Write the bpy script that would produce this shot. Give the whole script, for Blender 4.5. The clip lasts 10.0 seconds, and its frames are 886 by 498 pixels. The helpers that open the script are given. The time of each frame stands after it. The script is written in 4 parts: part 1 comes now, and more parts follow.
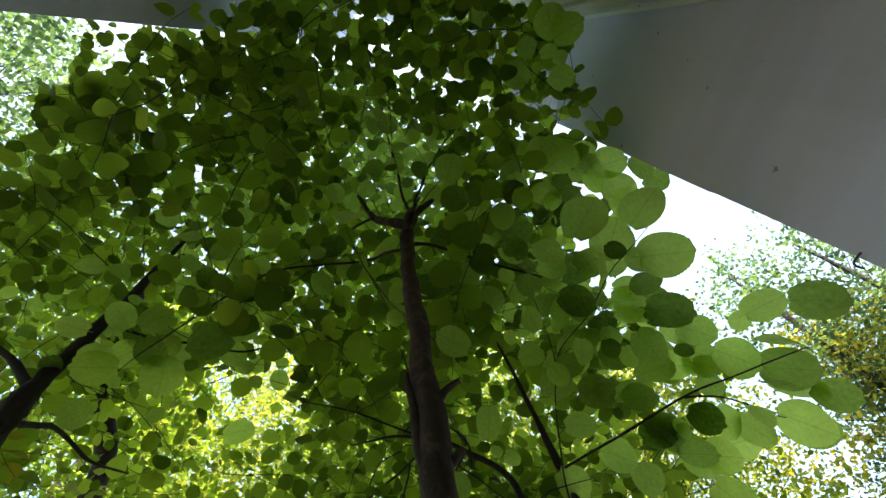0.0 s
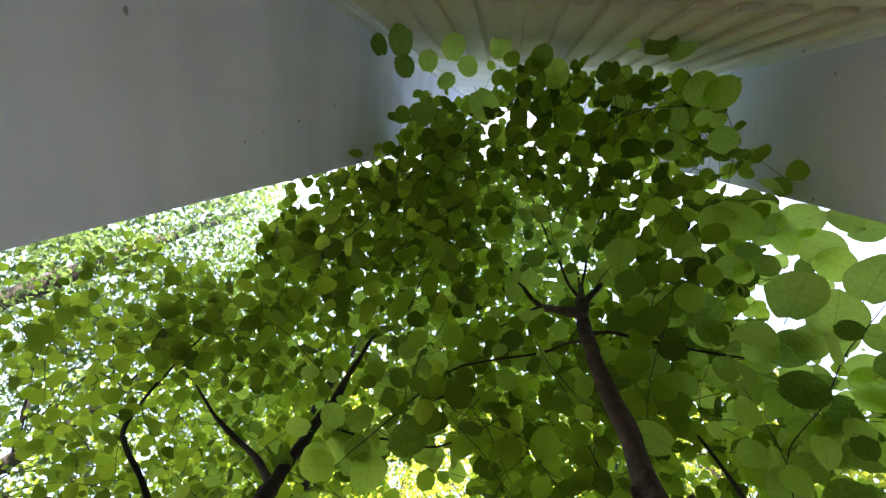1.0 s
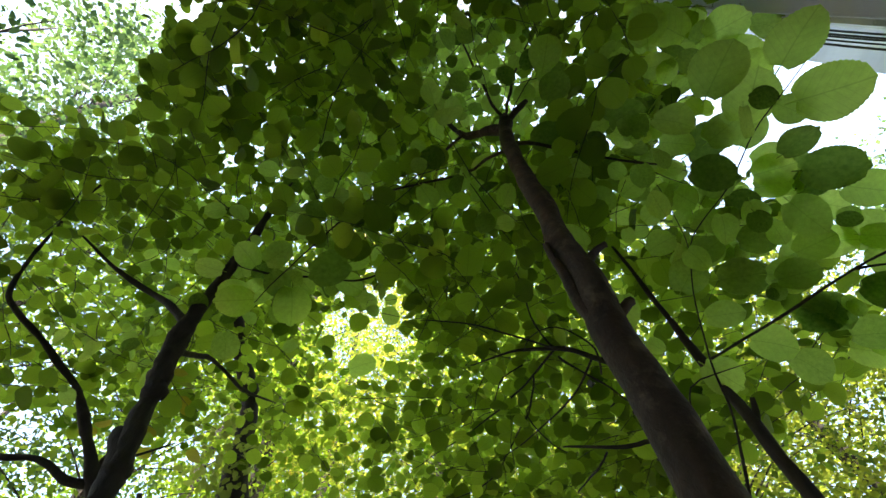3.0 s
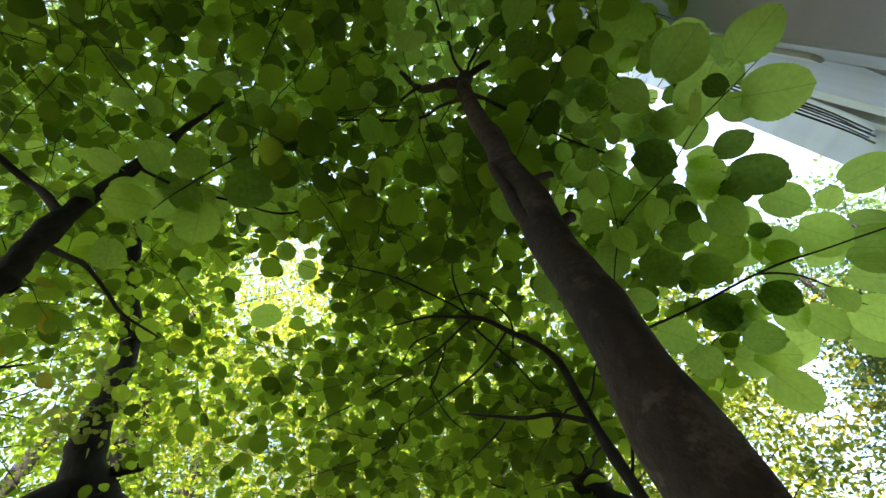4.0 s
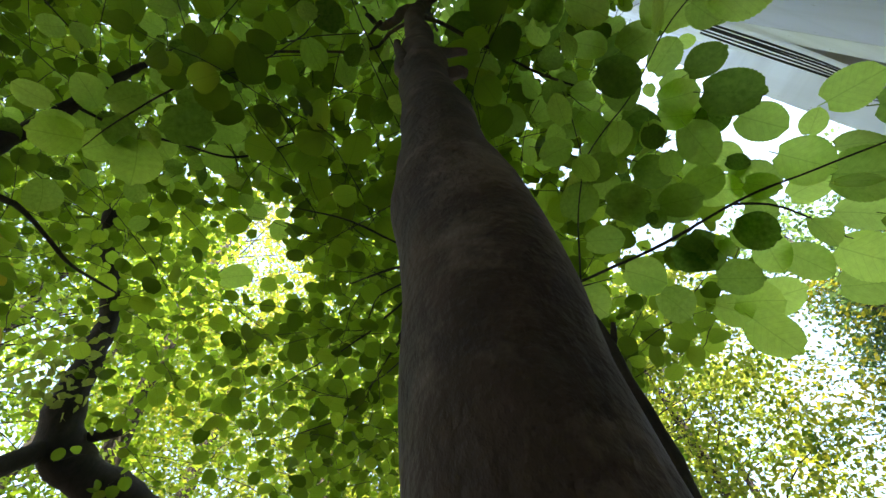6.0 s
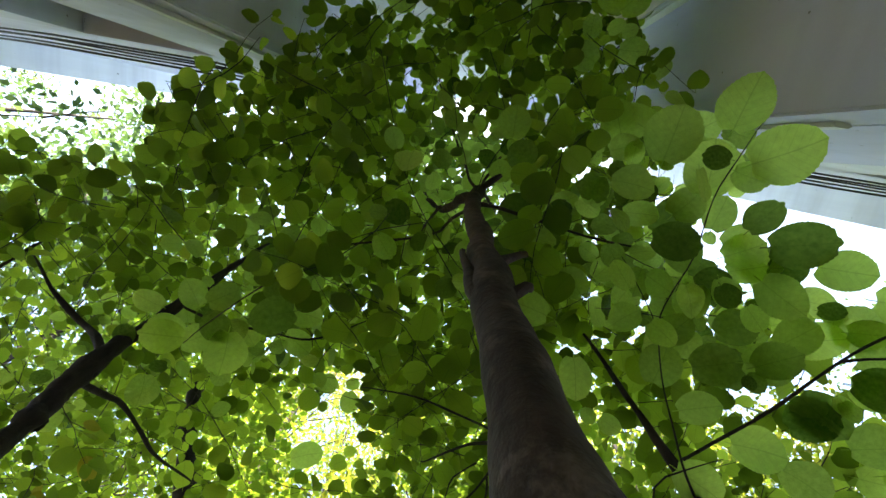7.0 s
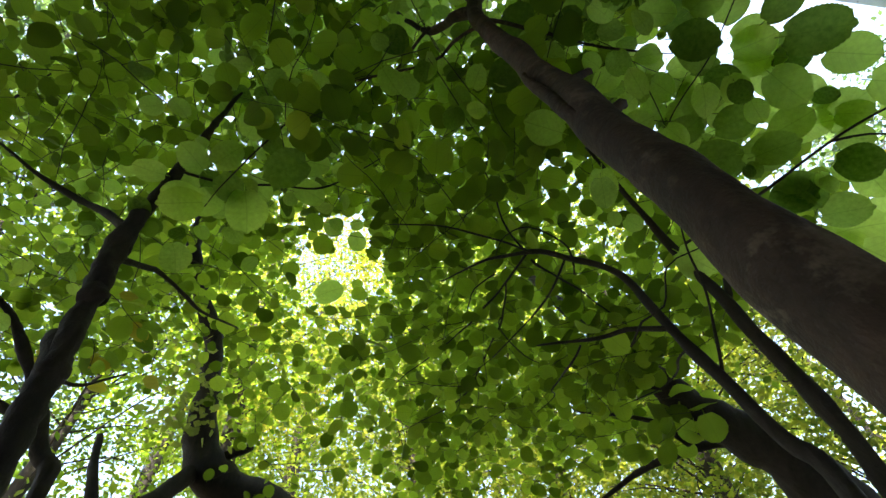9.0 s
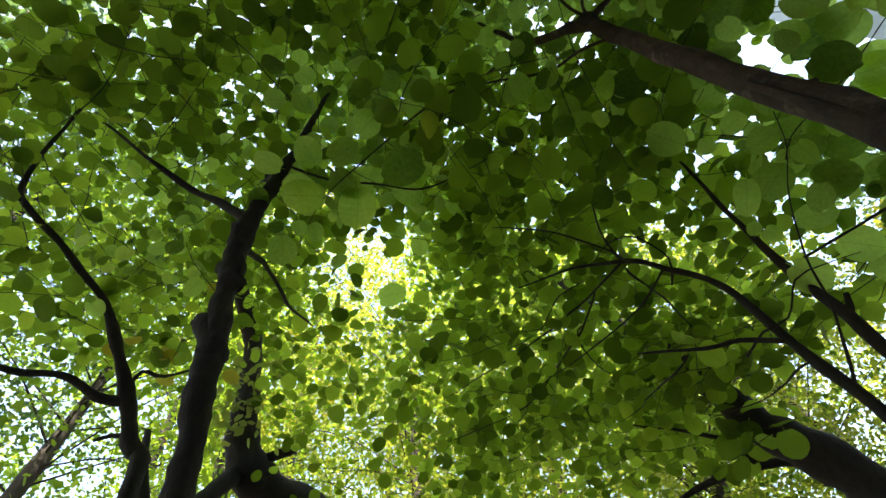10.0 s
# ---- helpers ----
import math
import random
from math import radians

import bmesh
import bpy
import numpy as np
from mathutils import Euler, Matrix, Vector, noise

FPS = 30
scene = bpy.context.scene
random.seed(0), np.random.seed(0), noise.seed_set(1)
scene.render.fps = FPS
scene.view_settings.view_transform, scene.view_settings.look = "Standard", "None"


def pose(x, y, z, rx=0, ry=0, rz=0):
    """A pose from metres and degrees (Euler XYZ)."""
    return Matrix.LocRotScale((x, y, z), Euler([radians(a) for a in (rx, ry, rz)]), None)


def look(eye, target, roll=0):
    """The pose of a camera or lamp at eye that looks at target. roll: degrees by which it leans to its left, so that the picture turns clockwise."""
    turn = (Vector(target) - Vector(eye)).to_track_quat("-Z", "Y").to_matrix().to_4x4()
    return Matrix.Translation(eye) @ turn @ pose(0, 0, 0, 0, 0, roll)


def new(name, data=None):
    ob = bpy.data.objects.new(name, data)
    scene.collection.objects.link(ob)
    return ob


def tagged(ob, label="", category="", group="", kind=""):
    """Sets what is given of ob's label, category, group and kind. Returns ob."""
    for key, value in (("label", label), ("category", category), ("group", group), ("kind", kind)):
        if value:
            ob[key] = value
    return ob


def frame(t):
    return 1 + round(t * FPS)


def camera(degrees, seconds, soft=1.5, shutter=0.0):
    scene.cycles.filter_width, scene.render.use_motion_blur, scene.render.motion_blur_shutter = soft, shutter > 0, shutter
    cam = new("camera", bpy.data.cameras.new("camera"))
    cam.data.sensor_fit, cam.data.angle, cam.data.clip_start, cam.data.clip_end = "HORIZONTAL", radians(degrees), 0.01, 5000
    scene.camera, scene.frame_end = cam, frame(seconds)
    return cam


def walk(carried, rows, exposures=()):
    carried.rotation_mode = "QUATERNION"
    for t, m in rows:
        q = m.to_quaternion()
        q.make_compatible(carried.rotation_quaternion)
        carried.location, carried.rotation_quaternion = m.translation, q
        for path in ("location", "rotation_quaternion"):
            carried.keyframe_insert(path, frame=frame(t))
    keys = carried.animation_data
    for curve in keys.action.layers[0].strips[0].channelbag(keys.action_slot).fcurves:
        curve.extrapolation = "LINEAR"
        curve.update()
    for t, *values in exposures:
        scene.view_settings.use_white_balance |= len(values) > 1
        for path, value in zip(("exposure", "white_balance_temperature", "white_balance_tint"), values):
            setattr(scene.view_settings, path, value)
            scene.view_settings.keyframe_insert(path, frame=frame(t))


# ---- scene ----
cam = camera(88.9, 10.0)
EXPOSURE, SKY, SUN = 3.08, 0.15, 2.7
PATH = [
    (0, (0.0988, 0.1204, 1.5059), (0.2720, 0.9406, 3.3217), -15.09),
    (0.4, (0.0499, 0.0708, 1.4957), (-0.1319, 0.6340, 3.4061), 10.46),
    (0.5, (0.0398, 0.0718, 1.4944), (-0.2155, 0.5404, 3.4219), 20.06),
    (1, (0.0156, 0.0426, 1.4857), (-0.3586, 0.4897, 3.3989), 27.95),
    (1.5, (0.0260, 0.0438, 1.4947), (-0.2610, 0.6911, 3.3652), 10.47),
    (2, (0.0188, 0.0817, 1.4863), (-0.2263, 0.9588, 3.2669), 1.70),
    (2.2, (0.0179, 0.1062, 1.4809), (-0.2321, 1.0643, 3.2186), 0.65),
    (3.3, (0.0124, 0.2798, 1.5045), (-0.1231, 1.2383, 3.2546), -2.94),
    (3.5, (0.0149, 0.3028, 1.5002), (-0.0621, 1.2667, 3.2509), -4.08),
    (4, (-0.0038, 0.3599, 1.4910), (0.1087, 1.3599, 3.2193), -6.51),
    (4.5, (-0.0092, 0.4031, 1.4998), (0.2321, 1.4184, 3.2059), -7.65),
    (5, (0.0433, 0.4471, 1.4810), (0.2826, 1.5004, 3.1642), -6.16),
    (5.2, (0.0646, 0.4528, 1.4824), (0.2873, 1.5412, 3.1455), -6.07),
    (6.3, (0.1185, 0.4851, 1.4910), (0.1148, 1.4710, 3.2311), -2.48),
    (6.5, (0.1159, 0.4701, 1.4904), (0.0532, 1.2607, 3.3265), 0.78),
    (7, (0.1085, 0.4224, 1.5021), (-0.0442, 0.8727, 3.4448), 12.08),
    (7.5, (0.1019, 0.4402, 1.4943), (-0.1014, 1.1372, 3.3578), 8.48),
    (8, (0.0970, 0.4574, 1.4893), (-0.0829, 1.4277, 3.2289), 2.35),
    (8.5, (0.0627, 0.4405, 1.4832), (-0.0633, 1.5334, 3.1535), -3.31),
    (9, (-0.0230, 0.3895, 1.4795), (-0.1162, 1.5269, 3.1219), -8.50),
    (9.5, (-0.1545, 0.3628, 1.4677), (-0.2074, 1.4791, 3.1264), -11.31),
    (10, (-0.3031, 0.3553, 1.4763), (-0.3539, 1.4487, 3.1502), -7.61),
]
walk(cam, [(t, look(eye, target, roll)) for t, eye, target, roll in PATH],
     exposures=[(0.0, EXPOSURE - 0.22, 7250, 8), (0.7, EXPOSURE + 0.42, 7250, 18), (1.5, EXPOSURE + 0.42, 7350, 18), (2.2, EXPOSURE + 0.12, 7350, 14), (3.0, EXPOSURE, 7250, 8), (6.3, EXPOSURE + 0.05, 7250, 8), (7.5, EXPOSURE + 0.2, 7250, 8), (8.4, EXPOSURE + 0.12, 7250, 8), (10.0, EXPOSURE - 0.1, 7250, 8)])

# ---- world and sun ----
SUN_AZ, SUN_EL = 172.0, 50.0          # the sun stands behind the building
world = bpy.data.worlds.new("world")
scene.world = world
world.use_nodes = True
wt = world.node_tree
sky = wt.nodes.new("ShaderNodeTexSky")
sky.sky_type, sky.sun_disc = "NISHITA", False
sky.sun_elevation, sky.sun_rotation = radians(SUN_EL), radians(SUN_AZ)
sky.air_density, sky.dust_density, sky.ozone_density = 1.0, 3.0, 1.0
wt.nodes["Background"].inputs["Strength"].default_value = SKY
wt.links.new(sky.outputs["Color"], wt.nodes["Background"].inputs["Color"])
sun = new("sun", bpy.data.lights.new("sun", "SUN"))
sun.data.energy, sun.data.angle, sun.data.color = SUN, radians(0.6), (1.0, 0.93, 0.80)
sa, se = radians(SUN_AZ), radians(SUN_EL)
sun.matrix_world = look((math.sin(sa) * math.cos(se) * 30, math.cos(sa) * math.cos(se) * 30, math.sin(se) * 30), (0, 0, 0))

# ---- materials ----
def nodes_of(name):
    m = bpy.data.materials.new(name)
    m.use_nodes = True
    return m, m.node_tree.nodes, m.node_tree.links, m.node_tree.nodes["Principled BSDF"]


def ramp(nd, stops):
    r = nd.new("ShaderNodeValToRGB")
    while len(r.color_ramp.elements) < len(stops):
        r.color_ramp.elements.new(0.5)
    for e, (p, c) in zip(r.color_ramp.elements, stops):
        e.position, e.color = p, (*c, 1)
    return r


def mixed(nd, ln, kind, a, b, fac):
    m = nd.new("ShaderNodeMixRGB")
    m.blend_type = kind
    for key, v in (("Color1", a), ("Color2", b), ("Fac", fac)):
        if isinstance(v, (int, float)):
            m.inputs[key].default_value = v
        elif isinstance(v, tuple):
            m.inputs[key].default_value = (*v, 1)
        else:
            ln.new(v, m.inputs[key])
    return m.outputs["Color"]


def mth(nd, ln, op, a, b=0.0, clamp=False):
    m = nd.new("ShaderNodeMath")
    m.operation, m.use_clamp = op, clamp
    for i, v in enumerate((a, b)):
        if isinstance(v, (int, float)):
            m.inputs[i].default_value = v
        else:
            ln.new(v, m.inputs[i])
    return m.outputs[0]


def noise_tex(nd, ln, scale, detail=4.0, rough=0.55, coord="Object", stretch=(1, 1, 1)):
    tc, mp, n = nd.new("ShaderNodeTexCoord"), nd.new("ShaderNodeMapping"), nd.new("ShaderNodeTexNoise")
    mp.inputs["Scale"].default_value = stretch
    n.inputs["Scale"].default_value, n.inputs["Detail"].default_value, n.inputs["Roughness"].default_value = scale, detail, rough
    ln.new(tc.outputs[coord], mp.inputs["Vector"])
    ln.new(mp.outputs["Vector"], n.inputs["Vector"])
    return n.outputs["Fac"]


def bumped(nd, ln, b, height, strength, distance):
    bp = nd.new("ShaderNodeBump")
    bp.inputs["Strength"].default_value, bp.inputs["Distance"].default_value = strength, distance
    ln.new(height, bp.inputs["Height"])
    ln.new(bp.outputs["Normal"], b.inputs["Normal"])
    return bp


def leaf_material(name, low, high, through_low, through_high, island, veins, share=0.55):
    """A thin leaf: a waxy face, light let through, veins by the leaf's own coordinates."""
    m, nd, ln, b = nodes_of(name)
    if island:
        rnd = nd.new("ShaderNodeNewGeometry").outputs["Random Per Island"]
    else:
        rnd = nd.new("ShaderNodeObjectInfo").outputs["Random"]
    blotch = noise_tex(nd, ln, 9.0 if veins else 1.4)
    if not island:
        rnd = mth(nd, ln, "MULTIPLY", rnd, 1.7, True)
    fac = mth(nd, ln, "ADD", mth(nd, ln, "ADD", mth(nd, ln, "MULTIPLY", rnd, 0.85), 0.03), mth(nd, ln, "MULTIPLY", mth(nd, ln, "SUBTRACT", blotch, 0.42 if veins else 0.5), 0.45 if veins else 1.5), True)
    face = mixed(nd, ln, "MIX", low, high, fac)
    thru = mixed(nd, ln, "MIX", through_low, through_high, fac)
    if veins:
        uv = nd.new("ShaderNodeUVMap")
        uv.uv_map = "leaf"
        sep = nd.new("ShaderNodeSeparateXYZ")
        ln.new(uv.outputs["UV"], sep.inputs[0])
        across = mth(nd, ln, "ABSOLUTE", mth(nd, ln, "SUBTRACT", sep.outputs["X"], 0.5))
        lane = mth(nd, ln, "FRACT", mth(nd, ln, "MULTIPLY", mth(nd, ln, "SUBTRACT", sep.outputs["Y"], mth(nd, ln, "MULTIPLY", across, 0.75)), 7.5))
        side = mth(nd, ln, "LESS_THAN", mth(nd, ln, "ABSOLUTE", mth(nd, ln, "SUBTRACT", lane, 0.5)), 0.06)
        mid = mth(nd, ln, "LESS_THAN", across, 0.011)
        vein = mth(nd, ln, "MAXIMUM", mth(nd, ln, "MULTIPLY", side, 0.38), mid)
        fine = nd.new("ShaderNodeTexVoronoi")
        fine.feature = "DISTANCE_TO_EDGE"
        fine.inputs["Scale"].default_value = 42.0
        ln.new(uv.outputs["UV"], fine.inputs["Vector"])
        net = mth(nd, ln, "LESS_THAN", fine.outputs["Distance"], 0.035)
        thru = mixed(nd, ln, "MULTIPLY", thru, (0.55, 0.62, 0.5), mth(nd, ln, "MULTIPLY", vein, 0.55))
        thru = mixed(nd, ln, "MULTIPLY", thru, (0.78, 0.82, 0.75), mth(nd, ln, "MULTIPLY", net, 0.5))
        face = mixed(nd, ln, "MIX", face, tuple(min(1, c * 1.7) for c in high), mth(nd, ln, "MULTIPLY", vein, 0.5))
        bump = bumped(nd, ln, b, mth(nd, ln, "SUBTRACT", mth(nd, ln, "MULTIPLY", blotch, 0.3), vein), 0.25, 0.0015)
    ln.new(face, b.inputs["Base Color"])
    b.inputs["Roughness"].default_value = 0.5
    b.inputs["Specular IOR Level"].default_value = 0.22
    tr = nd.new("ShaderNodeBsdfTranslucent")
    ln.new(thru, tr.inputs["Color"])
    mx = nd.new("ShaderNodeMixShader")
    mx.inputs["Fac"].default_value = share
    ln.new(b.outputs[0], mx.inputs[1])
    ln.new(tr.outputs[0], mx.inputs[2])
    ln.new(mx.outputs[0], nd["Material Output"].inputs["Surface"])
    return m


# LEAF paler than LEAVES: the near leaves' brighter light is put into it
LEAF = leaf_material("hazel_leaf", (0.058, 0.098, 0.022), (0.125, 0.180, 0.045), (0.07, 0.16, 0.014), (0.76, 1.00, 0.19), False, True, 0.76)
LEAVES = leaf_material("hazel_leaves", (0.048, 0.084, 0.014), (0.100, 0.148, 0.028), (0.065, 0.130, 0.005), (0.63, 0.86, 0.08), True, True, 0.68)
WOODS = leaf_material("wood_leaves", (0.04, 0.078, 0.012), (0.120, 0.155, 0.018), (0.10, 0.20, 0.02), (0.50, 0.54, 0.06), True, False, 0.5)
# sunlit yellow put into the leaf colour, brighter than WOODS
SUNLIT_GOLD = leaf_material("sunlit_gold_leaves", (0.05, 0.09, 0.014), (0.20, 0.180, 0.022), (0.14, 0.18, 0.02), (0.60, 0.54, 0.05), True, False, 0.5)
# haze and backlit darkness put into the leaf colour of the outer crowns
HAZED = leaf_material("hazed_leaves", (0.020, 0.046, 0.026), (0.042, 0.075, 0.038), (0.07, 0.15, 0.04), (0.20, 0.31, 0.09), True, False, 0.45)
PALE = leaf_material("pale_leaves", (0.10, 0.15, 0.03), (0.20, 0.24, 0.06), (0.35, 0.45, 0.06), (0.55, 0.6, 0.14), True, False)


def bark_material(name, dark, light, moss, along=0.25, edge=(0.54, 0.68), deep=0.44):
    m, nd, ln, b = nodes_of(name)
    grain = noise_tex(nd, ln, 55.0, 6.0, 0.65, stretch=(1, 1, along))
    patch = noise_tex(nd, ln, 22.0, 5.0, 0.7)
    broad = noise_tex(nd, ln, 5.0, 3.0)
    col = mixed(nd, ln, "MIX", dark, light, ramp_out(nd, ln, grain, 0.35, 0.75))
    col = mixed(nd, ln, "MIX", col, moss, ramp_out(nd, ln, patch, *edge))
    col = mixed(nd, ln, "MULTIPLY", col, (deep, deep * 0.95, deep * 0.9), ramp_out(nd, ln, broad, 0.42, 0.62))
    ln.new(col, b.inputs["Base Color"])
    b.inputs["Roughness"].default_value = 0.85
    bumped(nd, ln, b, mth(nd, ln, "ADD", grain, mth(nd, ln, "MULTIPLY", patch, 1.4)), 0.9, 0.004)
    return m


def ramp_out(nd, ln, value, lo, hi):
    r = ramp(nd, [(lo, (0, 0, 0)), (hi, (1, 1, 1))])
    ln.new(value, r.inputs["Fac"])
    return r.outputs["Color"]


BARK = bark_material("hazel_bark", (0.020, 0.011, 0.007), (0.078, 0.043, 0.027), (0.135, 0.100, 0.078), 0.7, (0.55, 0.66), 0.58)
BARK_DARK = bark_material("rough_bark", (0.011, 0.008, 0.006), (0.036, 0.026, 0.020), (0.030, 0.027, 0.018))
TWIG = bark_material("twig_bark", (0.020, 0.016, 0.012), (0.055, 0.042, 0.030), (0.05, 0.05, 0.03))


def plaster_material(name, base, stain, streak, run=None):
    """run: a dirty run of rain down the wall, by its line in plan (nx, ny, offset, half width)."""
    m, nd, ln, b = nodes_of(name)
    big = noise_tex(nd, ln, 1.1, 4.0, 0.5)
    runs = noise_tex(nd, ln, 7.0, 5.0, 0.6, stretch=(1, 1, 0.06))
    grit = noise_tex(nd, ln, 190.0, 3.0, 0.6)
    specks = noise_tex(nd, ln, 26.0, 2.0, 0.5)
    col = mixed(nd, ln, "MIX", base, stain, mth(nd, ln, "MULTIPLY", ramp_out(nd, ln, big, 0.35, 0.75), 0.55))
    col = mixed(nd, ln, "MIX", col, streak, mth(nd, ln, "MULTIPLY", ramp_out(nd, ln, runs, 0.5, 0.8), 0.4))
    col = mixed(nd, ln, "MIX", col, (0.12, 0.11, 0.10), mth(nd, ln, "MULTIPLY", ramp_out(nd, ln, specks, 0.745, 0.765), 0.7))
    # darker level bands across the wall
    level_bands = noise_tex(nd, ln, 2.2, 4.0, 0.6, stretch=(0.12, 0.12, 1))
    col = mixed(nd, ln, "MULTIPLY", col, (0.80, 0.79, 0.78), ramp_out(nd, ln, level_bands, 0.45, 0.68))
    if run:
        sep = nd.new("ShaderNodeSeparateXYZ")
        ln.new(nd.new("ShaderNodeTexCoord").outputs["Object"], sep.inputs[0])
        along = mth(nd, ln, "ADD", mth(nd, ln, "MULTIPLY", sep.outputs["X"], run[0]), mth(nd, ln, "MULTIPLY", sep.outputs["Y"], run[1]))
        wander = mth(nd, ln, "MULTIPLY", mth(nd, ln, "SUBTRACT", noise_tex(nd, ln, 3.0, 4.0, 0.6, stretch=(1, 1, 0.4)), 0.5), 0.22)
        off = mth(nd, ln, "ABSOLUTE", mth(nd, ln, "SUBTRACT", mth(nd, ln, "ADD", along, wander), run[2]))
        near = mth(nd, ln, "SUBTRACT", 1.0, mth(nd, ln, "DIVIDE", off, run[3]), True)
        col = mixed(nd, ln, "MULTIPLY", col, (0.50, 0.48, 0.45), mth(nd, ln, "MULTIPLY", near, ramp_out(nd, ln, runs, 0.30, 0.62)))
    ln.new(col, b.inputs["Base Color"])
    b.inputs["Roughness"].default_value = 0.8
    bumped(nd, ln, b, mth(nd, ln, "ADD", mth(nd, ln, "MULTIPLY", grit, 0.3), specks), 0.25, 0.003)
    return m


WALL = plaster_material("grey_white_plaster", (0.68, 0.69, 0.86), (0.57, 0.58, 0.72), (0.46, 0.47, 0.53))
# dirty run, on a base lifted above WALL to paint in stronger light
WALL_RUN_LIT = plaster_material("stained_lit_plaster", (0.76, 0.77, 0.93), (0.66, 0.67, 0.82), (0.52, 0.53, 0.60), (0.95666, 0.29122, -0.62, 0.13))
# WALL made whiter: the open sky's light is painted into these walls
WALL_LIT = plaster_material("lit_plaster", (0.86, 0.88, 0.92), (0.76, 0.78, 0.83), (0.66, 0.67, 0.70))
TRIM = plaster_material("white_trim", (0.82, 0.83, 0.84), (0.74, 0.75, 0.76), (0.66, 0.66, 0.65))
CREAM = plaster_material("cream_boards", (0.74, 0.68, 0.57), (0.60, 0.53, 0.43), (0.38, 0.33, 0.26))


def plain(name, colour, rough, metal=0.0):
    m, nd, ln, b = nodes_of(name)
    v = noise_tex(nd, ln, 40.0)
    ln.new(mixed(nd, ln, "MULTIPLY", colour, (0.7, 0.7, 0.7), mth(nd, ln, "MULTIPLY", v, 0.6)), b.inputs["Base Color"])
    b.inputs["Roughness"].default_value, b.inputs["Metallic"].default_value = rough, metal
    return m


CABLE = plain("black_cable", (0.03, 0.03, 0.03), 0.55)
FRAME = plain("brown_window_frame", (0.10, 0.075, 0.055), 0.5)
GLASS, nd, ln, b = nodes_of("window_glass")
b.inputs["Base Color"].default_value, b.inputs["Roughness"].default_value = (0.03, 0.04, 0.05, 1), 0.04
b.inputs["IOR"].default_value = 1.5
SOIL = plain("leaf_litter_soil", (0.11, 0.085, 0.05), 0.95)


# ---- helpers for meshes ----
def mesh_from(name, verts, faces, material, uvs=None, smooth=True):
    me = bpy.data.meshes.new(name)
    me.from_pydata([tuple(v) for v in verts], [], faces)
    me.materials.append(material)
    if uvs is not None:
        lay = me.uv_layers.new(name="leaf")
        idx = np.empty(len(me.loops), dtype=np.int32)
        me.loops.foreach_get("vertex_index", idx)
        lay.data.foreach_set("uv", np.asarray(uvs, dtype=np.float32)[idx].ravel())
    if smooth:
        me.polygons.foreach_set("use_smooth", [True] * len(me.polygons))
    me.update()
    return me


def part_mesh(name, me, parent=None, label="", kind=""):
    ob = new(name, me)
    ob.parent = parent
    return tagged(ob, label=label, kind=kind)


def part(name, bm, material, parent=None, label="", kind=""):
    me = bpy.data.meshes.new(name)
    bm.to_mesh(me)
    bm.free()
    me.materials.append(material)
    ob = new(name, me)
    ob.parent = parent
    return tagged(ob, label=label, kind=kind)


def spline(points, radii, step):
    """A smooth line through the points, resampled, with radii."""
    p = [Vector(q) for q in points]
    out, rad = [], []
    for i in range(len(p) - 1):
        a, b_, c, d = p[max(i - 1, 0)], p[i], p[i + 1], p[min(i + 2, len(p) - 1)]
        k = max(2, int((c - b_).length / step))
        for j in range(k):
            t = j / k
            out.append(0.5 * ((2 * b_) + (c - a) * t + (2 * a - 5 * b_ + 4 * c - d) * t * t + (3 * b_ - a - 3 * c + d) * t ** 3))
            rad.append(radii[i] + (radii[i + 1] - radii[i]) * t)
    out.append(p[-1])
    rad.append(radii[-1])
    return out, rad


def tube_data(points, radii, sides, lumps=0.0, seed=0):
    verts, faces = [], []
    ref = Vector((0.31, 0.83, 0.17))
    n = len(points)
    for i, (p, r) in enumerate(zip(points, radii)):
        d = (points[min(i + 1, n - 1)] - points[max(i - 1, 0)]).normalized()
        a = d.cross(ref).normalized()
        b_ = d.cross(a)
        for k in range(sides):
            t = 2 * math.pi * k / sides
            o = a * math.cos(t) + b_ * math.sin(t)
            f = 1.0
            if lumps:
                q = (p + o * r) * 14 + Vector((seed, 0, 0))
                f += lumps * (noise.noise(q) + 0.6 * noise.noise((p + o * r) * 45 + Vector((0, seed, 0))))
            verts.append(p + o * r * f)
    for i in range(n - 1):
        for k in range(sides):
            k2 = (k + 1) % sides
            faces.append((i * sides + k, i * sides + k2, (i + 1) * sides + k2, (i + 1) * sides + k))
    faces.append(tuple(range(sides))[::-1])
    faces.append(tuple((n - 1) * sides + k for k in range(sides)))
    return verts, faces


def limb(name, points, radii, material, parent, sides=10, step=0.03, lumps=0.06, label="", ragged=0.0, crook=1.0):
    pts, rad = spline(points, radii, step)
    key = len(points) * 1.7 + points[0][0] * 9
    for i in range(1, len(pts) - 1):
        q = pts[i] * 9 + Vector((key, 0, 0))
        sway = min(0.006, 0.0022 + 0.25 * rad[i]) * crook
        pts[i] = pts[i] + Vector((noise.noise(q), noise.noise(q + Vector((7, 3, 1))), 0)) * sway * 2
        rad[i] = rad[i] * (1 + crook * 0.22 * noise.noise(pts[i] * 16 + Vector((0, key, 0))))
    v, f = tube_data(pts, rad, sides, lumps, len(points) * 3.1)
    if ragged:
        for k in range(sides):
            v[-1 - k] = v[-1 - k] + Vector((0, 0, ragged * random.uniform(-1, 1)))
    return part_mesh(name, mesh_from(name, v, f, material), parent, label)


